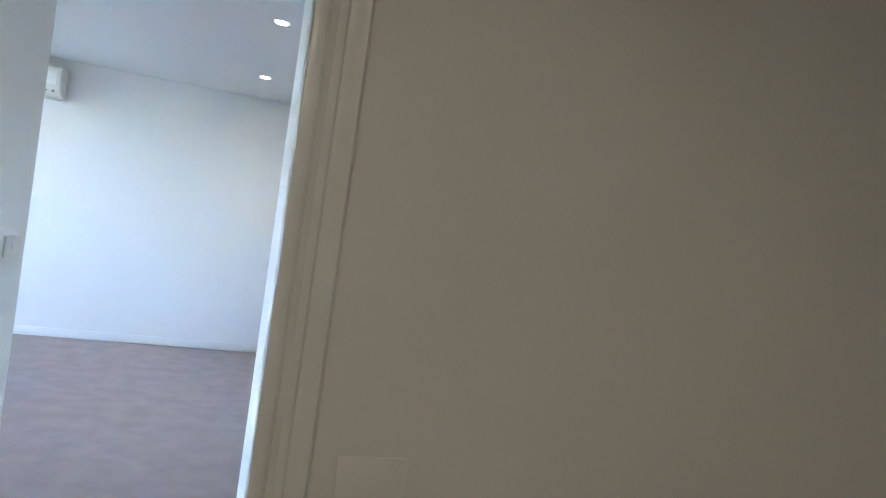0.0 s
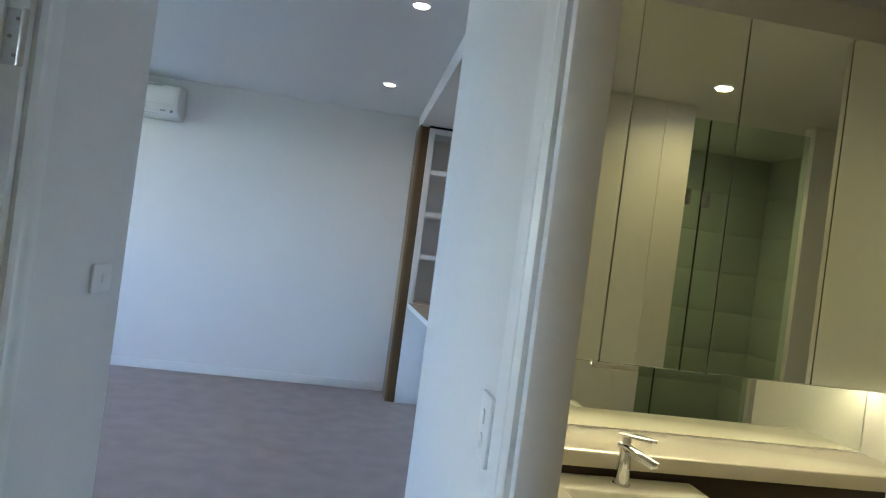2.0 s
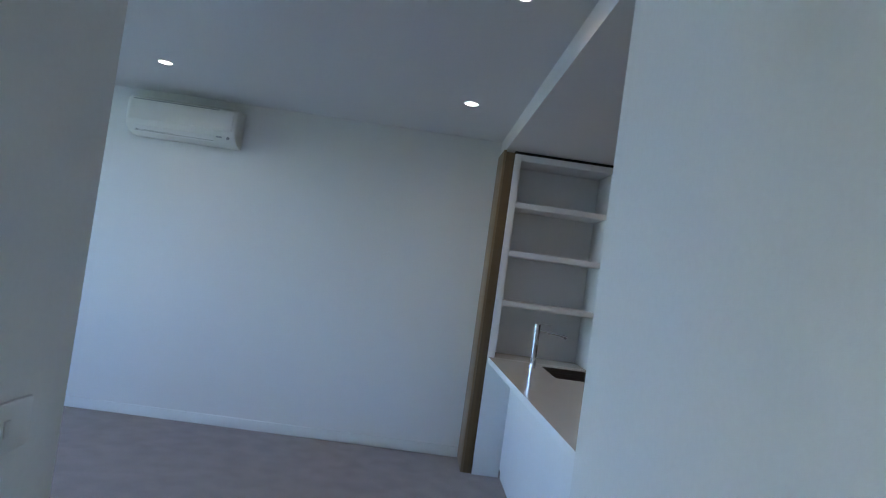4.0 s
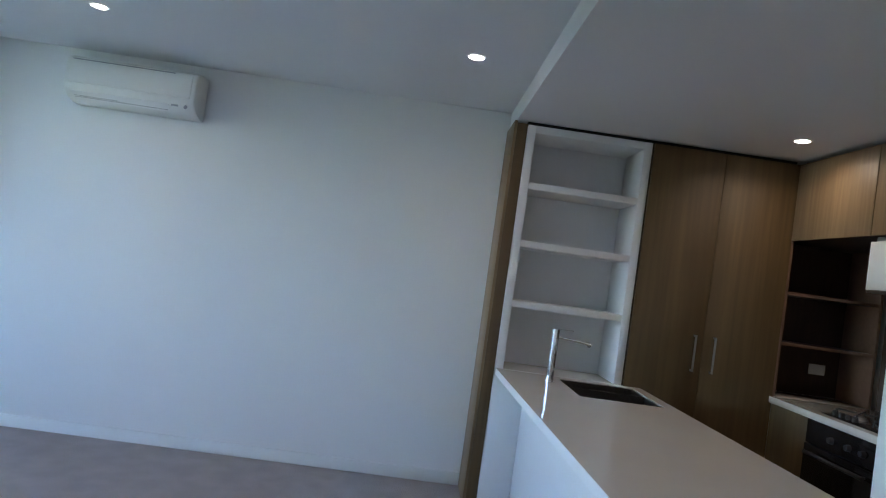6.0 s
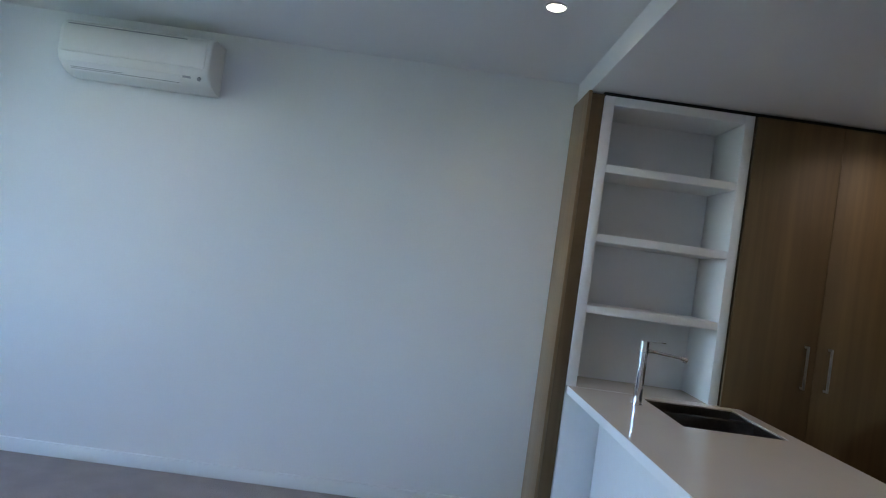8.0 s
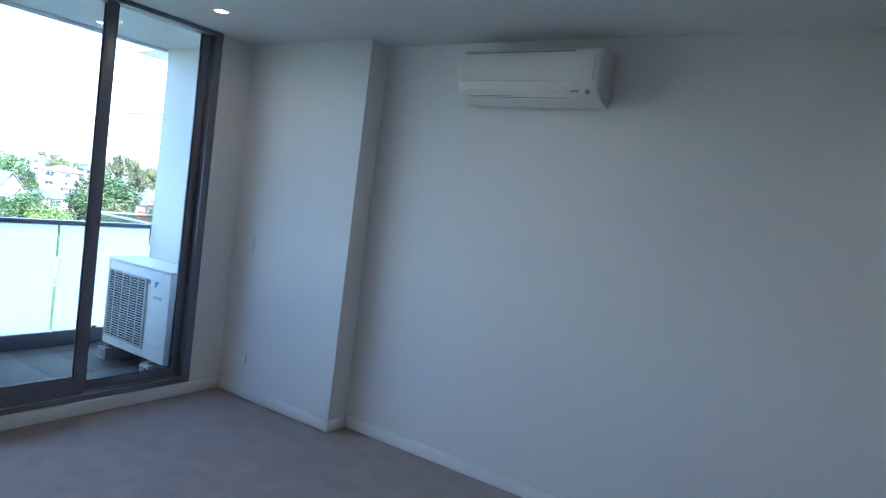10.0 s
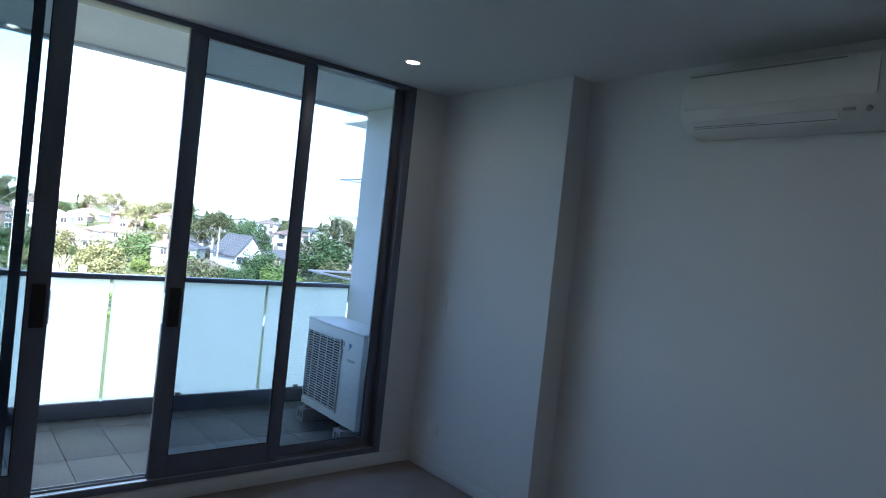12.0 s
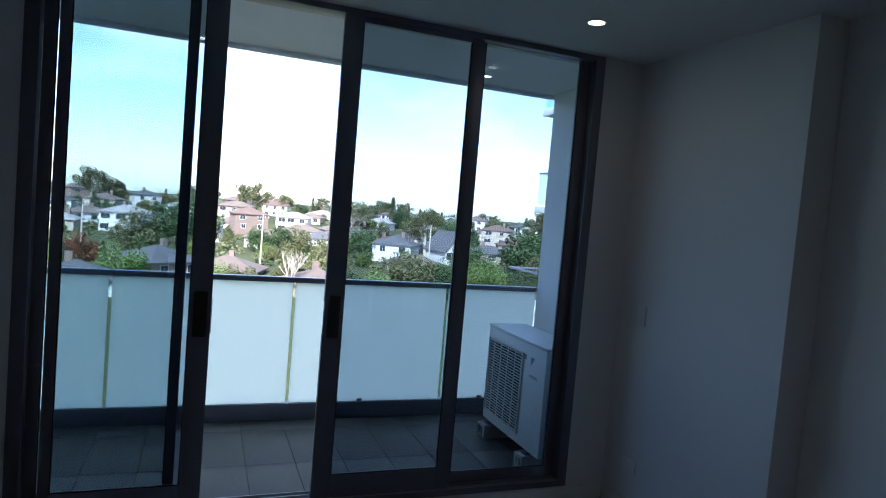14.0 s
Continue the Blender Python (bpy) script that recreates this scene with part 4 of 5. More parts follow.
def condenser():
    x0, x1, y0, y1, z0, z1 = -5.99, -5.13, -0.50, -0.19, 0.150, 0.868
    t = thing("outdoor_condenser", (x0 + x1) / 2, (y0 + y1) / 2, BF, "white outdoor air conditioner condenser on concrete blocks", "condenser")
    part("casing", boxes((x0, y0, z0, x1, y1, z1 - 0.022), bev=0.010), ACPLASTIC, t)
    part("lid", boxes((x0 - 0.004, y0 - 0.004, z1 - 0.0215, x1 + 0.004, y1 + 0.004, z1), bev=0.007), ACPLASTIC, t)
    gx0, gx1, gz0, gz1 = x0 + 0.05, x0 + 0.56, z0 + 0.075, z1 - 0.10
    part("fan_recess", boxes((gx0, y0 - 0.0035, gz0, gx1, y0 - 0.0005, gz1), bev=0.001), DARKGAP, t)
    for k in range(27):
        z = gz0 + 0.01 + k * (gz1 - gz0 - 0.02) / 26
        slat = boxes((gx0 + 0.004, y0 - 0.012, z - 0.0020, gx1 - 0.004, y0 - 0.004, z + 0.0020))
        part("slat", slat, ACPLASTIC, t)
    for k in range(4):
        xx = gx0 + 0.09 + k * (gx1 - gx0 - 0.18) / 3
        part("grille_bar", boxes((xx - 0.004, y0 - 0.016, gz0, xx + 0.004, y0 - 0.0125, gz1)), ACPLASTIC, t)
    part("grille_frame", boxes((gx0 - 0.012, y0 - 0.016, gz0 - 0.012, gx0, y0 - 0.0005, gz1 + 0.012), (gx1, y0 - 0.016, gz0 - 0.012, gx1 + 0.014, y0 - 0.0005, gz1 + 0.012),
                               (gx0, y0 - 0.016, gz1, gx1, y0 - 0.0005, gz1 + 0.012), (gx0, y0 - 0.016, gz0 - 0.012, gx1, y0 - 0.0005, gz0), bev=0.003), ACPLASTIC, t)
    part("grip", boxes((gx1 + 0.016, y0 - 0.007, gz1 - 0.03, gx1 + 0.05, y0 - 0.0005, gz1 + 0.005), bev=0.002), GREYPLASTIC, t)
    bm = bmesh.new()
    prism(bm, [(x1 - 0.19, z1 - 0.10), (x1 - 0.14, z1 - 0.10), (x1 - 0.19, z1 - 0.16)], "y", y0 - 0.0015, y0 - 0.0003)
    part("maker_mark", bm, BLUEMARK, t, "blue triangular mark")
    part("nameplate", boxes((x1 - 0.20, y0 - 0.0015, z1 - 0.235, x1 - 0.09, y0 - 0.0003, z1 - 0.213)), GREYMARK, t)
    for k in range(4):
        zz = z0 + 0.12 + 0.085 * k
        part("rib", boxes((gx1 + 0.03, y0 - 0.005, zz, x1 - 0.03, y0 - 0.0004, zz + 0.006), bev=0.001), ACPLASTIC, t)
    for fx in (x0 + 0.10, x1 - 0.16):
        part("foot", boxes((fx - 0.03, y0 - 0.02, BF + 0.1005, fx + 0.03, y1 + 0.02, z0 - 0.001), bev=0.002), STEEL, t)
    for k, fx in enumerate((x0 + 0.10, x1 - 0.16)):
        b = thing("concrete_block", fx, -0.35, BF, "grey hollow concrete block under the condenser", "concrete block", "condenser blocks")
        w, h = 0.055, 0.10
        part("block", boxes((fx - w, y0 - 0.05, BF, fx + w, y1 + 0.03, BF + 0.022), (fx - w, y0 - 0.05, BF + h - 0.022, fx + w, y1 + 0.03, BF + h),
                            (fx - w, y0 - 0.05, BF + 0.022, fx - w + 0.018, y1 + 0.03, BF + h - 0.022), (fx + w - 0.018, y0 - 0.05, BF + 0.022, fx + w, y1 + 0.03, BF + h - 0.022),
                            (fx - 0.009, y0 - 0.05, BF + 0.022, fx + 0.009, y1 + 0.03, BF + h - 0.022), (fx - w + 0.018, -0.36, BF + 0.022, fx + w - 0.018, -0.32, BF + h - 0.022)), CONCRETE, b)


condenser()

# neighbouring balconies, further along the building
for k, z in enumerate((-0.86, 2.14, 5.14)):
    x1, y0 = -19.6 + (0.0 if k == 0 else 0.25), (6.45 if k == 0 else 7.1)
    t = thing("neighbour_balcony", x1 + 2, y0 + 3, z - 0.25, "white slab balcony with a clear glass balustrade", "balcony", "balconies along the building")
    part("slab", boxes((x1, y0, z - 0.20, x1 + 5.0, y0 + 8, z), bev=0.01), RENDERED, t)
    g = part("side_glass", boxes((x1 + 0.05, y0 + 0.05, z + 0.06, x1 + 4.9, y0 + 0.062, z + 1.0)), CLEAR, t, soft=False)
    g = part("front_glass", boxes((x1 + 0.05, y0 + 0.0625, z + 0.06, x1 + 0.062, y0 + 7.9, z + 1.0)), CLEAR, t, soft=False)
    g.visible_shadow = False
    part("rail", boxes((x1 + 0.03, y0 + 0.03, z + 1.001, x1 + 4.9, y0 + 0.09, z + 1.05), (x1 + 0.03, y0 + 0.0905, z + 1.001, x1 + 0.09, y0 + 7.9, z + 1.05)), ALU, t)
fixed("facade_wing", boxes((-14.6, 7.2, -12.0, -5.2, 20.0, 9.0)), RENDERED, "rendered wing of the apartment building", "facade")

# ---- ground and hillside ----
EYE = Vector((-1.7, -2.6))


def ground_height(x, y):
    d = math.hypot(x - EYE.x, y - EYE.y)
    steps = [(0, -12.0), (60, -11.9), (95, -11.4), (130, -10.5), (200, -9.3), (260, -6.9), (330, -4.8), (400, -5.0), (700, -11.0), (1500, -14.0), (5000, -18.0)]
    if x > EYE.x:
        return -12.0 - 0.002 * d
    z = steps[-1][1]
    for (d0, z0), (d1, z1) in zip(steps, steps[1:]):
        if d0 <= d < d1:
            u = (d - d0) / (d1 - d0)
            z = z0 + (z1 - z0) * u * u * (3 - 2 * u)
            break
    side = min(1.0, (EYE.x - x) / 60)
    return -12.0 + (z + 12.0) * side + 1.2 * min(1, d / 150) * noise.noise((x * 0.012, y * 0.012, 3))


def hill(bearing, d):
    """A place on the hillside: bearing in degrees from straight out of the window, distance in metres."""
    b = radians(bearing)
    x, y = EYE.x - d * math.cos(b), EYE.y + d * math.sin(b)
    return x, y, ground_height(x, y)


GRASS = mat("dry_garden_grass", (0.085, 0.10, 0.045), 0.95, grain=0.5, grain_scale=1.2, stain=0.6, stain_scale=0.05, dark=(0.05, 0.055, 0.03), spec=0.1)
bm = bmesh.new()
radii = [1, 8, 20, 35, 50, 65, 80, 95, 110, 130, 150, 170, 190, 210, 230, 250, 270, 290, 310, 330, 360, 400, 480, 600, 800, 1200, 2000, 4500]
loops = []
for r in radii:
    loops.append([bm.verts.new((EYE.x + r * math.cos(a), EYE.y + r * math.sin(a), ground_height(EYE.x + r * math.cos(a), EYE.y + r * math.sin(a)))) for a in (2 * math.pi * k / 144 for k in range(144))])
for a, b in zip(loops, loops[1:]):
    for k in range(144):
        bm.faces.new((a[k], a[(k + 1) % 144], b[(k + 1) % 144], b[k]))
bm.faces.new(loops[0])
fixed("ground", bm, GRASS, "garden ground rising to a suburban ridge", "ground")

# trees: trunk with limbs, crown of many leaf clumps
BARK = mat("grey_bark", (0.16, 0.125, 0.095), 0.95, grain=0.5, grain_scale=4, stretch=(3, 3, 0.5))
PALEBARK = mat("pale_bark", (0.45, 0.40, 0.34), 0.9, grain=0.4, grain_scale=4, stretch=(3, 3, 0.5))


def leaves(name, colour, dark):
    return mat(name, colour, 0.75, grain=0.6, grain_scale=0.9, stain=0.5, stain_scale=0.22, dark=dark, random_tint=0.22, spec=0.2)


LEAF = {"gum": leaves("gum_leaves", (0.17, 0.18, 0.09), (0.085, 0.095, 0.045)), "dark": leaves("dark_leaves", (0.070, 0.115, 0.045), (0.035, 0.062, 0.025)),
        "bright": leaves("bright_leaves", (0.15, 0.21, 0.06), (0.08, 0.12, 0.035)), "olive": leaves("olive_leaves", (0.15, 0.155, 0.07), (0.085, 0.095, 0.042)),
        "rust": leaves("rust_leaves", (0.22, 0.085, 0.045), (0.10, 0.04, 0.025))}
rng = random.Random(7)


def tree(kind, height, width, leaf, clumps, per, size, bark, label, lift=0.35):
    t = thing("tree", 0, 0, 0, label, "tree", "hillside trees")
    bm = bmesh.new()
    rod(bm, (0, 0, -0.8), (0.02 * height, 0, height * 0.5), 0.035 * height, 0.018 * height, 9)
    tips = []
    for k in range(clumps):
        a = k * 2.4 + rng.uniform(-0.4, 0.4)
        u = (k + 0.5) / clumps
        if kind == "cone":
            rr, z = width * 0.5 * (1 - u) * rng.uniform(0.6, 1.0), height * (0.15 + 0.82 * u)
        elif kind == "gum":
            rr, z = width * 0.5 * rng.uniform(0.25, 1.0), height * rng.uniform(0.55, 0.97)
            z -= 0.18 * height * (2 * rr / width) ** 2
        else:
            rr = width * 0.5 * math.sqrt(rng.uniform(0.02, 0.85))
            z = height * (lift + (1 - lift) * rng.uniform(0.12, 0.92) * math.sqrt(max(0.05, 1 - (2 * rr / width) ** 2)))
        tips.append(Vector((rr * math.cos(a), rr * math.sin(a), z)))
    for k, p in enumerate(tips):
        if k % (2 if kind == "gum" else 4) == 0:
            rod(bm, (0.01 * height, 0, height * rng.uniform(0.25, 0.48)), tuple(p * 0.96), 0.012 * height, 0.004 * height, 6)
    part("trunk", bm, bark, t)
    bm = bmesh.new()
    for p in tips:
        r = size * rng.uniform(0.75, 1.3) * (1.25 - 0.5 * p.z / height if kind == "cone" else 1)
        for _ in range(int(per * 3.8)):
            d = Vector((rng.gauss(0, 1), rng.gauss(0, 1), rng.gauss(0, 0.75)))
            d = d.normalized() * r * rng.uniform(0.55, 1.0) ** 0.5
            q = Matrix.Translation(p + d) @ Euler((rng.uniform(-0.9, 0.9), rng.uniform(-0.9, 0.9), rng.uniform(0, 6.3))).to_matrix().to_4x4()
            s = 0.078 * size * rng.uniform(0.7, 1.5) + 0.045
            v = [bm.verts.new(q @ Vector(c)) for c in ((-s, -s * 0.5, 0), (s * 0.2, -s * 0.8, 0.1 * s), (s, s * 0.3, 0), (-s * 0.1, s * 0.8, -0.1 * s))]
            bm.faces.new(v)
    part("crown", bm, LEAF[leaf], t, soft=False)
    return t


MASTERS = {
    "gum": tree("gum", 14, 13, "gum", 30, 90, 1.5, PALEBARK, "tall spreading gum tree with an open crown"),
    "gum2": tree("gum", 12, 9, "olive", 22, 80, 1.4, PALEBARK, "slender gum tree with an open crown"),
    "round": tree("round", 9, 9, "dark", 34, 60, 1.5, BARK, "dense dark green round tree", 0.12),
    "bright": tree("round", 6, 8, "bright", 34, 60, 1.2, BARK, "bright green bushy garden tree", 0.05),
    "olive": tree("round", 7, 7, "olive", 26, 50, 1.3, BARK, "olive green garden tree", 0.12),
    "cone": tree("cone", 12, 4.5, "dark", 30, 44, 0.9, BARK, "narrow dark green conifer tree"),
    "rust": tree("round", 5, 6, "rust", 20, 44, 1.1, BARK, "russet autumn garden tree", 0.1),
    "shrub": tree("round", 3.2, 5.5, "olive", 18, 44, 0.9, BARK, "rounded olive garden shrub", 0.02),
}


def bare_tree(x, y, z):
    t = thing("tree", x, y, z, "leafless pale branching tree", "tree", "hillside trees")
    bm = bmesh.new()

    def limb(a, way, length, r, depth):
        b = a + way * length
        rod(bm, tuple(a), tuple(b), r, r * 0.6, 6)
        if depth:
            for k in range(4):
                w = (way + Vector((rng.uniform(-0.6, 0.6), rng.uniform(-0.6, 0.6), rng.uniform(-0.1, 0.4)))).normalized()
                limb(a + way * length * rng.uniform(0.5, 1.0), w, length * rng.uniform(0.6, 0.85), r * 0.55, depth - 1)
    limb(Vector((x, y, z - 0.3)), Vector((0, 0, 1)), 2.6, 0.16, 4)
    part("trunk", bm, PALEBARK, t)


def plant(kind, bearing, d, scale=1.0, drop=0.0):
    x, y, z = hill(bearing, d)
    o = copy_thing(MASTERS[kind], pose(x, y, z - drop, 0, 0, rng.uniform(0, 360)))
    f = scale * rng.uniform(0.92, 1.08)
    o.scale = (f, f, f * rng.uniform(0.92, 1.1))
    return o


# houses
ROOF = {k: mat(k + "_roof", c, 0.85, grain=0.35, grain_scale=3.0, stain=0.35, stain_scale=0.35, random_tint=0.12) for k, c in
        (("terracotta", (0.14, 0.095, 0.078)), ("grey", (0.095, 0.095, 0.10)), ("brown", (0.15, 0.115, 0.095)), ("pale", (0.33, 0.31, 0.29)))}
WALL = {k: mat(k + "_house_wall", c, 0.85, grain=0.25, grain_scale=2.5, stain=0.15, stain_scale=0.4, random_tint=0.06) for k, c in
        (("white", (0.58, 0.57, 0.55)), ("cream", (0.42, 0.37, 0.30)), ("brick", (0.19, 0.14, 0.115)), ("tan", (0.30, 0.235, 0.185)))}
WINDOWGLASS = mat("house_window_glass", (0.035, 0.042, 0.05), 0.08, stain=0.3, stain_scale=2)
FRAMEPAINT = mat("house_window_frame", (0.70, 0.69, 0.66), 0.5, stain=0.1, stain_scale=3)


def house(bearing, d, w, depth, storeys, wall, roof, gable=False, turn=0.0, drop=0.0, lift=0.0):
    x, y, z = hill(bearing, d)
    z += lift - drop
    m = pose(x, y, z, 0, 0, 90 - bearing + turn)      # local -y looks towards the flat
    t = thing("house", x, y, z, f"{('one', 'two')[storeys - 1]}-storey {wall} house with a {roof} {'gabled' if gable else 'hipped'} roof", "house", "hillside houses")
    eave, over, rise = 2.6 * storeys, 0.5, (0.62 if gable else 0.30) * depth * 0.5 + 0.6
    W, D = w / 2, depth / 2

    def put(name, bm, material, parent, label=""):
        bm.transform(m)
        return part(name, bm, material, parent, label, soft=False)
    bm = boxes((-W, -D, -2.0, W, D, eave))
    if gable:
        prism(bm, [(-W, eave), (W, eave), (0, eave + rise)], "y", -D, D)
    put("wall", bm, WALL[wall], t)
    bm = bmesh.new()
    if gable:
        for sgn in (-1, 1):
            prism(bm, [(sgn * (W + over), eave - over * rise / W), (0, eave + rise), (0, eave + rise + 0.22), (sgn * (W + over), eave - over * rise / W + 0.22)], "y", -D - over, D + over)
    else:
        o = [bm.verts.new(p) for p in ((-W - over, -D - over, eave), (W + over, -D - over, eave), (W + over, D + over, eave), (-W - over, D + over, eave))]
        r = [bm.verts.new(p) for p in ((-max(W - D, 0.1), 0, eave + rise), (max(W - D, 0.1), 0, eave + rise))]
        u = [bm.verts.new((v.co.x, v.co.y, eave - 0.22)) for v in o]
        for f in ((o[0], o[1], r[1], r[0]), (o[1], o[2], r[1]), (o[2], o[3], r[0], r[1]), (o[3], o[0], r[0]), u[::-1]):
            bm.faces.new(f)
        for k in range(4):
            bm.faces.new((u[k], u[(k + 1) % 4], o[(k + 1) % 4], o[k]))
    top = put("roof", bm, ROOF[roof], t)
    if not gable and rng.random() < 0.6:
        cx = rng.uniform(-0.5, 0.5) * W
        put("chimney", boxes((cx - 0.4, 0.3, eave, cx + 0.4, 1.0, eave + rise + 0.9)), WALL["brick"], top)
    for s in range(storeys):
        n = max(2, int(w / 3.4))
        for k in range(n):
            cx = -W + (k + 0.5) * w / n + rng.uniform(-0.3, 0.3)
            ww, hh = rng.choice((0.6, 0.8, 1.1)), 0.65
            cz = 2.6 * s + 1.45
            f = put("window", boxes((cx - ww - 0.09, -D - 0.07, cz - hh - 0.09, cx + ww + 0.09, -D - 0.005, cz + hh + 0.09)), FRAMEPAINT, t)
            put("pane", boxes((cx - ww, -D - 0.10, cz - hh, cx - 0.03, -D - 0.072, cz + hh), (cx + 0.03, -D - 0.10, cz - hh, cx + ww, -D - 0.072, cz + hh)), WINDOWGLASS, f)
    return t


house(3.6, 205, 9.9, 9, 2, "brick", "terracotta", turn=12, lift=1.2)
house(7.4, 225, 10.6, 8, 2, "white", "pale", turn=-10, lift=-0.4)
house(2.2, 112, 10.6, 9, 1, "brick", "brown", turn=-15, drop=1.8)
house(9.8, 92, 7.6, 9, 1, "tan", "brown", turn=25, drop=0.6)
house(16.6, 150, 9.1, 9, 1, "white", "grey", turn=-14, lift=1.6)
house(21.3, 128, 5.7, 9, 2, "white", "grey", gable=True, turn=28)
house(18.5, 120, 9.1, 8, 1, "cream", "brown", turn=18)
house(25.6, 225, 9.9, 9, 2, "cream", "terracotta", turn=-8, lift=1)
house(26.9, 210, 9.1, 9, 1, "tan", "terracotta", turn=6)
house(28.2, 78, 12.8, 9, 1, "brick", "pale", turn=-24, drop=1.4)
house(-4.6, 262, 9.1, 9, 2, "white", "grey", turn=14, lift=1)
house(-3.4, 105, 9.1, 10, 1, "tan", "grey", turn=35)
house(-9.2, 88, 9.1, 9, 1, "white", "grey", turn=5, drop=0.6)
house(-7.5, 235, 9.1, 9, 2, "cream", "brown", turn=-18)
house(-1.0, 240, 9.1, 9, 1, "brick", "grey", turn=10, lift=1)
house(5.6, 160, 9.9, 9, 1, "white", "brown", turn=-20)
house(12.5, 250, 9.1, 9, 2, "brick", "terracotta", turn=10)
house(14.2, 300, 9.9, 9, 1, "white", "terracotta", turn=-6)
house(19.6, 265, 9.1, 9, 1, "tan", "brown", turn=12)
house(23.6, 300, 9.9, 9, 2, "white", "brown", turn=-10)
house(30.5, 240, 9.9, 9, 1, "white", "terracotta", turn=10)
house(35.0, 200, 9.9, 9, 2, "white", "brown", turn=-10)
house(-13.0, 200, 9.9, 9, 2, "cream", "grey", turn=10)

for row, d0 in enumerate((172, 212, 252, 292, 326)):
    for k in range(11):
        b = -15 + 5.1 * k + rng.uniform(-1.2, 1.2) + 1.7 * (row % 3)
        house(b, d0 + rng.uniform(-10, 10), rng.uniform(8.5, 12), rng.uniform(7.5, 9), rng.choice((1, 1, 1, 2)), rng.choice(("white", "white", "cream", "tan", "brick")),
              rng.choice(("terracotta", "brown", "grey", "pale", "brown")), turn=rng.uniform(-30, 30), lift=rng.uniform(-0.5, 0.5))

# garden hedges and low growth between the houses
for leaf, count, label in (("olive", 330, "olive garden shrubs between the houses"), ("dark", 200, "dark green hedges and bushes between the houses"), ("gum", 160, "grey-green low bushes along the slope")):
    bm = bmesh.new()
    for _ in range(count):
        x, y, z = hill(rng.uniform(-17, 43), rng.uniform(100, 350))
        w, h = rng.uniform(0.8, 2.4), rng.uniform(0.7, 2.3)
        for _ in range(46):
            d = Vector((rng.gauss(0, 1), rng.gauss(0, 1), abs(rng.gauss(0, 1)))).normalized() * rng.uniform(0.6, 1.0)
            q = Matrix.Translation((x + d.x * w, y + d.y * w, z + d.z * h)) @ Euler((rng.uniform(-0.9, 0.9), rng.uniform(-0.9, 0.9), rng.uniform(0, 6.3))).to_matrix().to_4x4()
            f = rng.uniform(0.16, 0.38)
            bm.faces.new([bm.verts.new(q @ Vector(c)) for c in ((-f, -f * 0.5, 0), (f * 0.2, -f * 0.8, 0.1 * f), (f, f * 0.3, 0), (-f * 0.1, f * 0.8, -0.1 * f))])
    me = bpy.data.meshes.new("garden_shrubs")
    bm.to_mesh(me)
    bm.free()
    me.materials.append(LEAF[leaf])
    tagged(new("garden_shrubs", me), label, "shrubs", kind="stuff")

plant("gum", 3.7, 262, 1.15), plant("gum", -8.4, 250, 0.95), plant("gum2", -7.0, 262, 0.9), plant("gum2", 6.6, 300, 0.9), plant("gum", 11.4, 310, 0.9)
plant("round", 21.2, 185, 1.45), plant("round", 28.6, 135, 1.25), plant("bright", 14.6, 82, 1.0), plant("cone", 16.0, 270, 1.05), plant("round", 17.0, 275, 1.0)
plant("cone", 0.0, 270, 0.9), plant("bright", -6.2, 95, 1.05), plant("round", -2.2, 150, 1.25), plant("round", -0.6, 165, 1.2), plant("olive", -5.0, 125, 1.2)
plant("rust", -9.0, 118, 1.0), plant("rust", -2.9, 280, 1.2), plant("shrub", 3.0, 96, 1.1), plant("bright", 1.5, 98, 0.6), plant("olive", 10.9, 112, 1.0)
plant("olive", 8.0, 128, 0.9), plant("cone", 8.8, 120, 0.35), plant("cone", 0.6, 140, 0.4), plant("round", 4.6, 150, 0.7), plant("round", 6.4, 148, 0.75)
plant("olive", 17.6, 98, 0.95), plant("olive", 19.4, 97, 0.9), plant("round", 21.0, 98, 0.75), plant("bright", 25.0, 110, 0.85), plant("round", 23.6, 120, 0.9)
plant("olive", 29.6, 105, 0.9), plant("gum", 29.8, 205, 1.0), plant("gum2", 19.2, 160, 1.0), plant("gum2", 18.0, 175, 0.9), plant("round", 13.4, 150, 0.9)
bx, by, bz = hill(7.6, 90)
bare_tree(bx, by, bz)
for _ in range(230):
    b, d = rng.uniform(-16, 42), rng.choice((108, 118, 140, 165, 175, 185, 222, 228, 240, 255, 275, 300, 320, 335, 345)) + rng.uniform(-12, 12)
    if d < 200:
        plant(rng.choice(("round", "olive", "olive", "bright", "shrub", "shrub", "cone")), b, d, rng.uniform(0.28, 0.5))
    else:
        plant(rng.choice(("gum2", "round", "olive", "olive", "bright", "shrub", "shrub", "gum", "cone")), b, d, rng.uniform(0.4, 0.8))
for _ in range(90):                                     # the wooded ridge line
    plant(rng.choice(("gum2", "round", "olive", "round", "gum", "cone", "olive")), rng.uniform(-16, 40), rng.uniform(300, 345), rng.uniform(0.4, 0.75))
for o in MASTERS.values():                              # the first of each kind stand on the hill too
    o.location = hill(rng.uniform(30, 45), rng.uniform(120, 200))


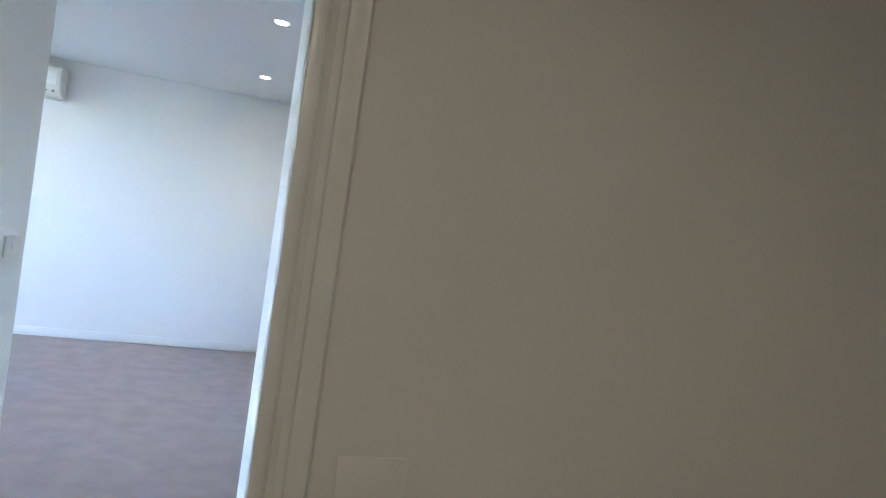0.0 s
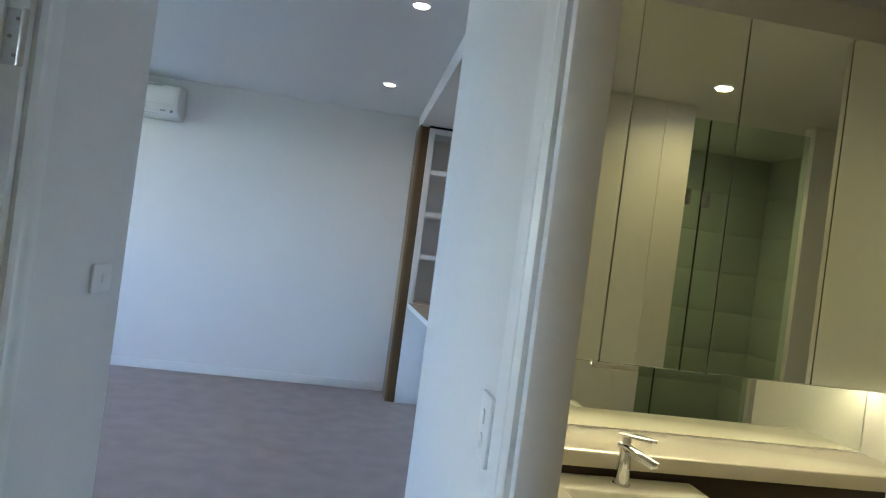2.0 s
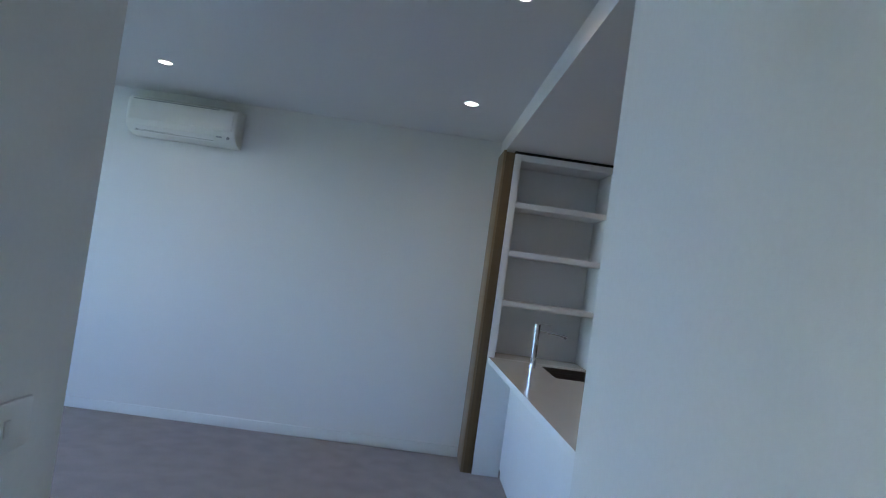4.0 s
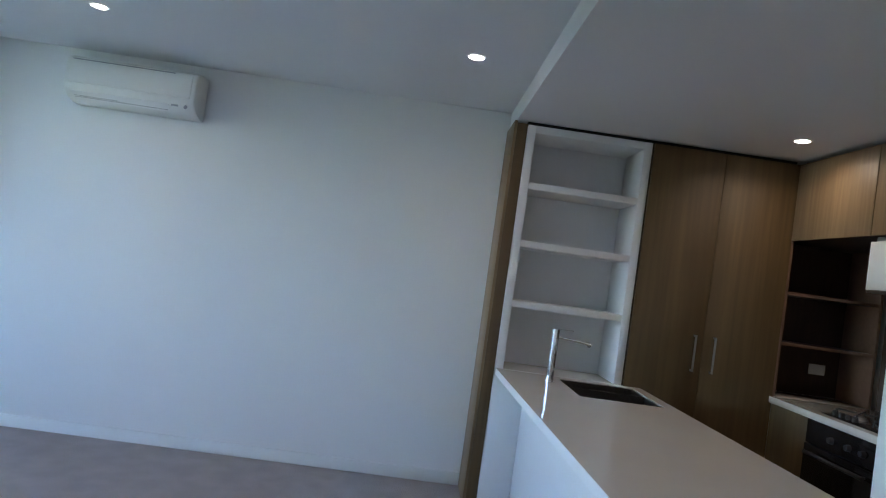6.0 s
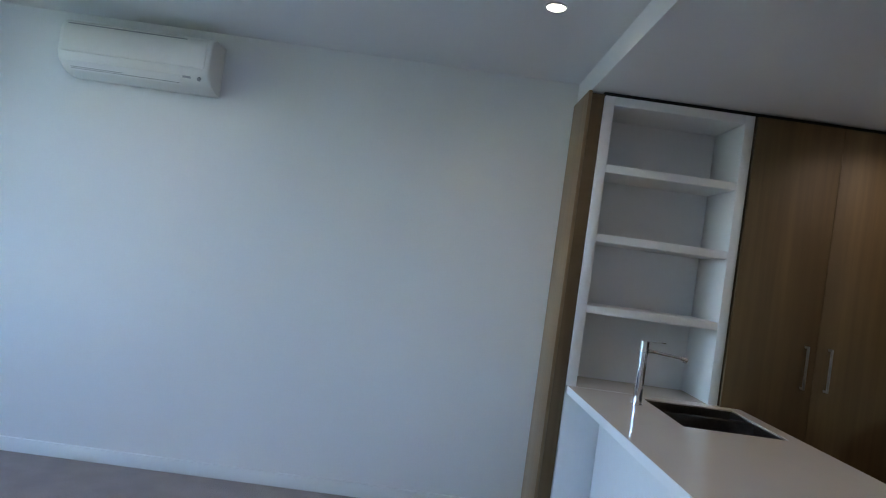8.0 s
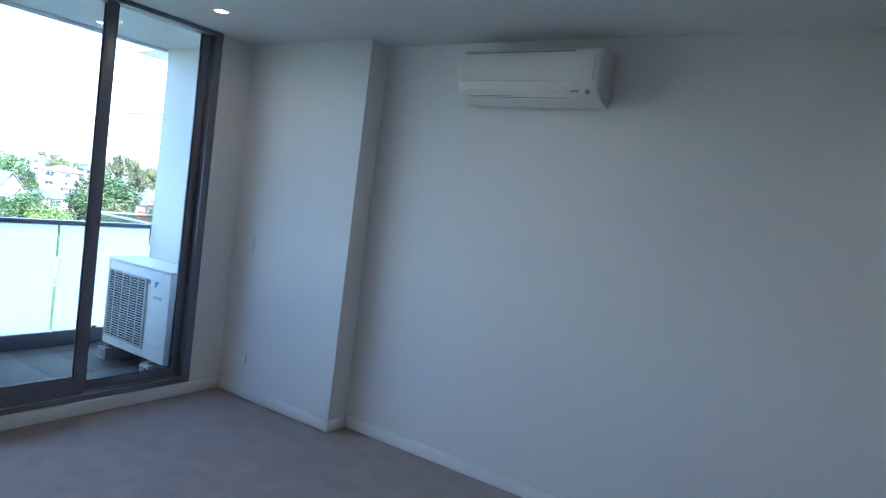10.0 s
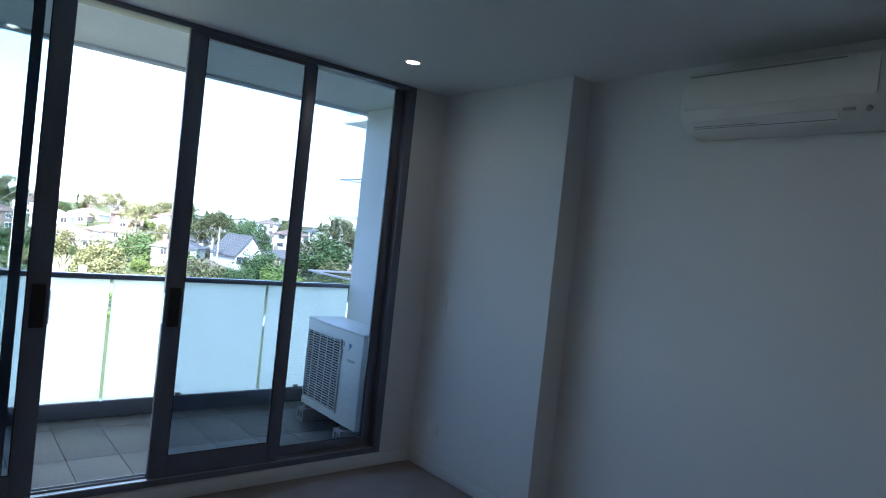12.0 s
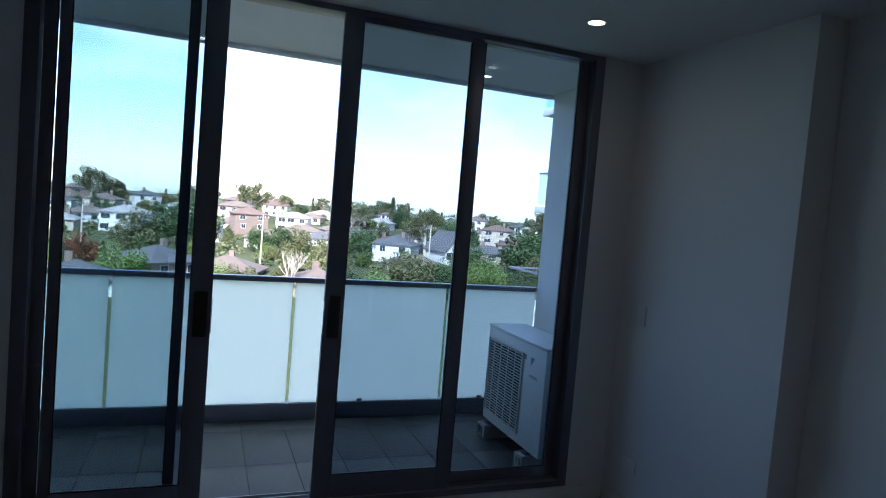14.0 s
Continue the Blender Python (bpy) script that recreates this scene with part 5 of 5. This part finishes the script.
def power_pole(bearing, d, h):
    x, y, z = hill(bearing, d)
    t = thing("power_pole", x, y, z, "grey timber power pole with a crossarm", "power pole", "street power poles")
    bm = bmesh.new()
    rod(bm, (x, y, z - 0.5), (x, y, z + h), 0.17, 0.12, 10)
    part("pole", bm, PALEBARK, t)
    part("crossarm", boxes((x - 0.06, y - 1.1, z + h - 0.8, x + 0.06, y + 1.1, z + h - 0.65)), BARK, t)
    for k in (-1, -0.4, 0.4, 1):
        bm = bmesh.new()
        rod(bm, (x, y + k, z + h - 0.65), (x, y + k, z + h - 0.4), 0.05, 0.03, 8)
        part("insulator", bm, CERAMIC, t)
    return Vector((x, y, z + h - 0.4))


tops = [power_pole(b, d, h) for b, d, h in ((-9.0, 130, 9.5), (-1.6, 122, 9.5), (4.8, 125, 9.5), (19.6, 122, 10.0), (27.5, 140, 9.5))]
WIRE = mat("wire", (0.10, 0.10, 0.10), 0.6, stain=0.2, stain_scale=5)
for a, b in zip(tops, tops[1:]):
    t = thing("power_line", *a, "sagging overhead power lines between the poles", "power line", "street power lines")
    for off in (-1, 1):
        bm = bmesh.new()
        pts = [a.lerp(b, u / 14) + Vector((0, off, -1.6 * 4 * (u / 14) * (1 - u / 14))) for u in range(15)]
        for p, q in zip(pts, pts[1:]):
            rod(bm, tuple(p), tuple(q), 0.03, None, 5)
        part("wire", bm, WIRE, t)

# ---- balcony floor tiles ----
floor_tiles = tagged(new("balcony_tiles"), "dark grey rectangular porcelain balcony tiles", "tiled floor", kind="structure")
x = WX - 0.135
while x > RX + 0.06:
    x0 = max(x - 0.597, RX + 0.034)
    y = -4.345
    while y < 0.1:
        part("tile", boxes((x0, y, BF - 0.0115, x, min(y + 0.297, 0.117), BF), bev=0.0012), TILE, floor_tiles)
        y += 0.30
    x -= 0.60

# ---- shower wall tiles ----
shower = tagged(new("shower_tiles"), "pale large-format shower wall tiles", "tiled wall", kind="structure")
for k in range(8):
    z0 = 0.02 + 0.30 * k
    for x0, x1 in ((1.305, 1.90), (1.903, 2.645)):
        part("tile", boxes((x0, -6.949, z0, x1, -6.938, z0 + 0.297), bev=0.001), WALLTILE, shower)
    for xa, xb in ((1.301, 1.311), (2.638, 2.648)):
        part("tile", boxes((xa, -6.937, z0, xb, -5.935, z0 + 0.297), bev=0.001), WALLTILE, shower)
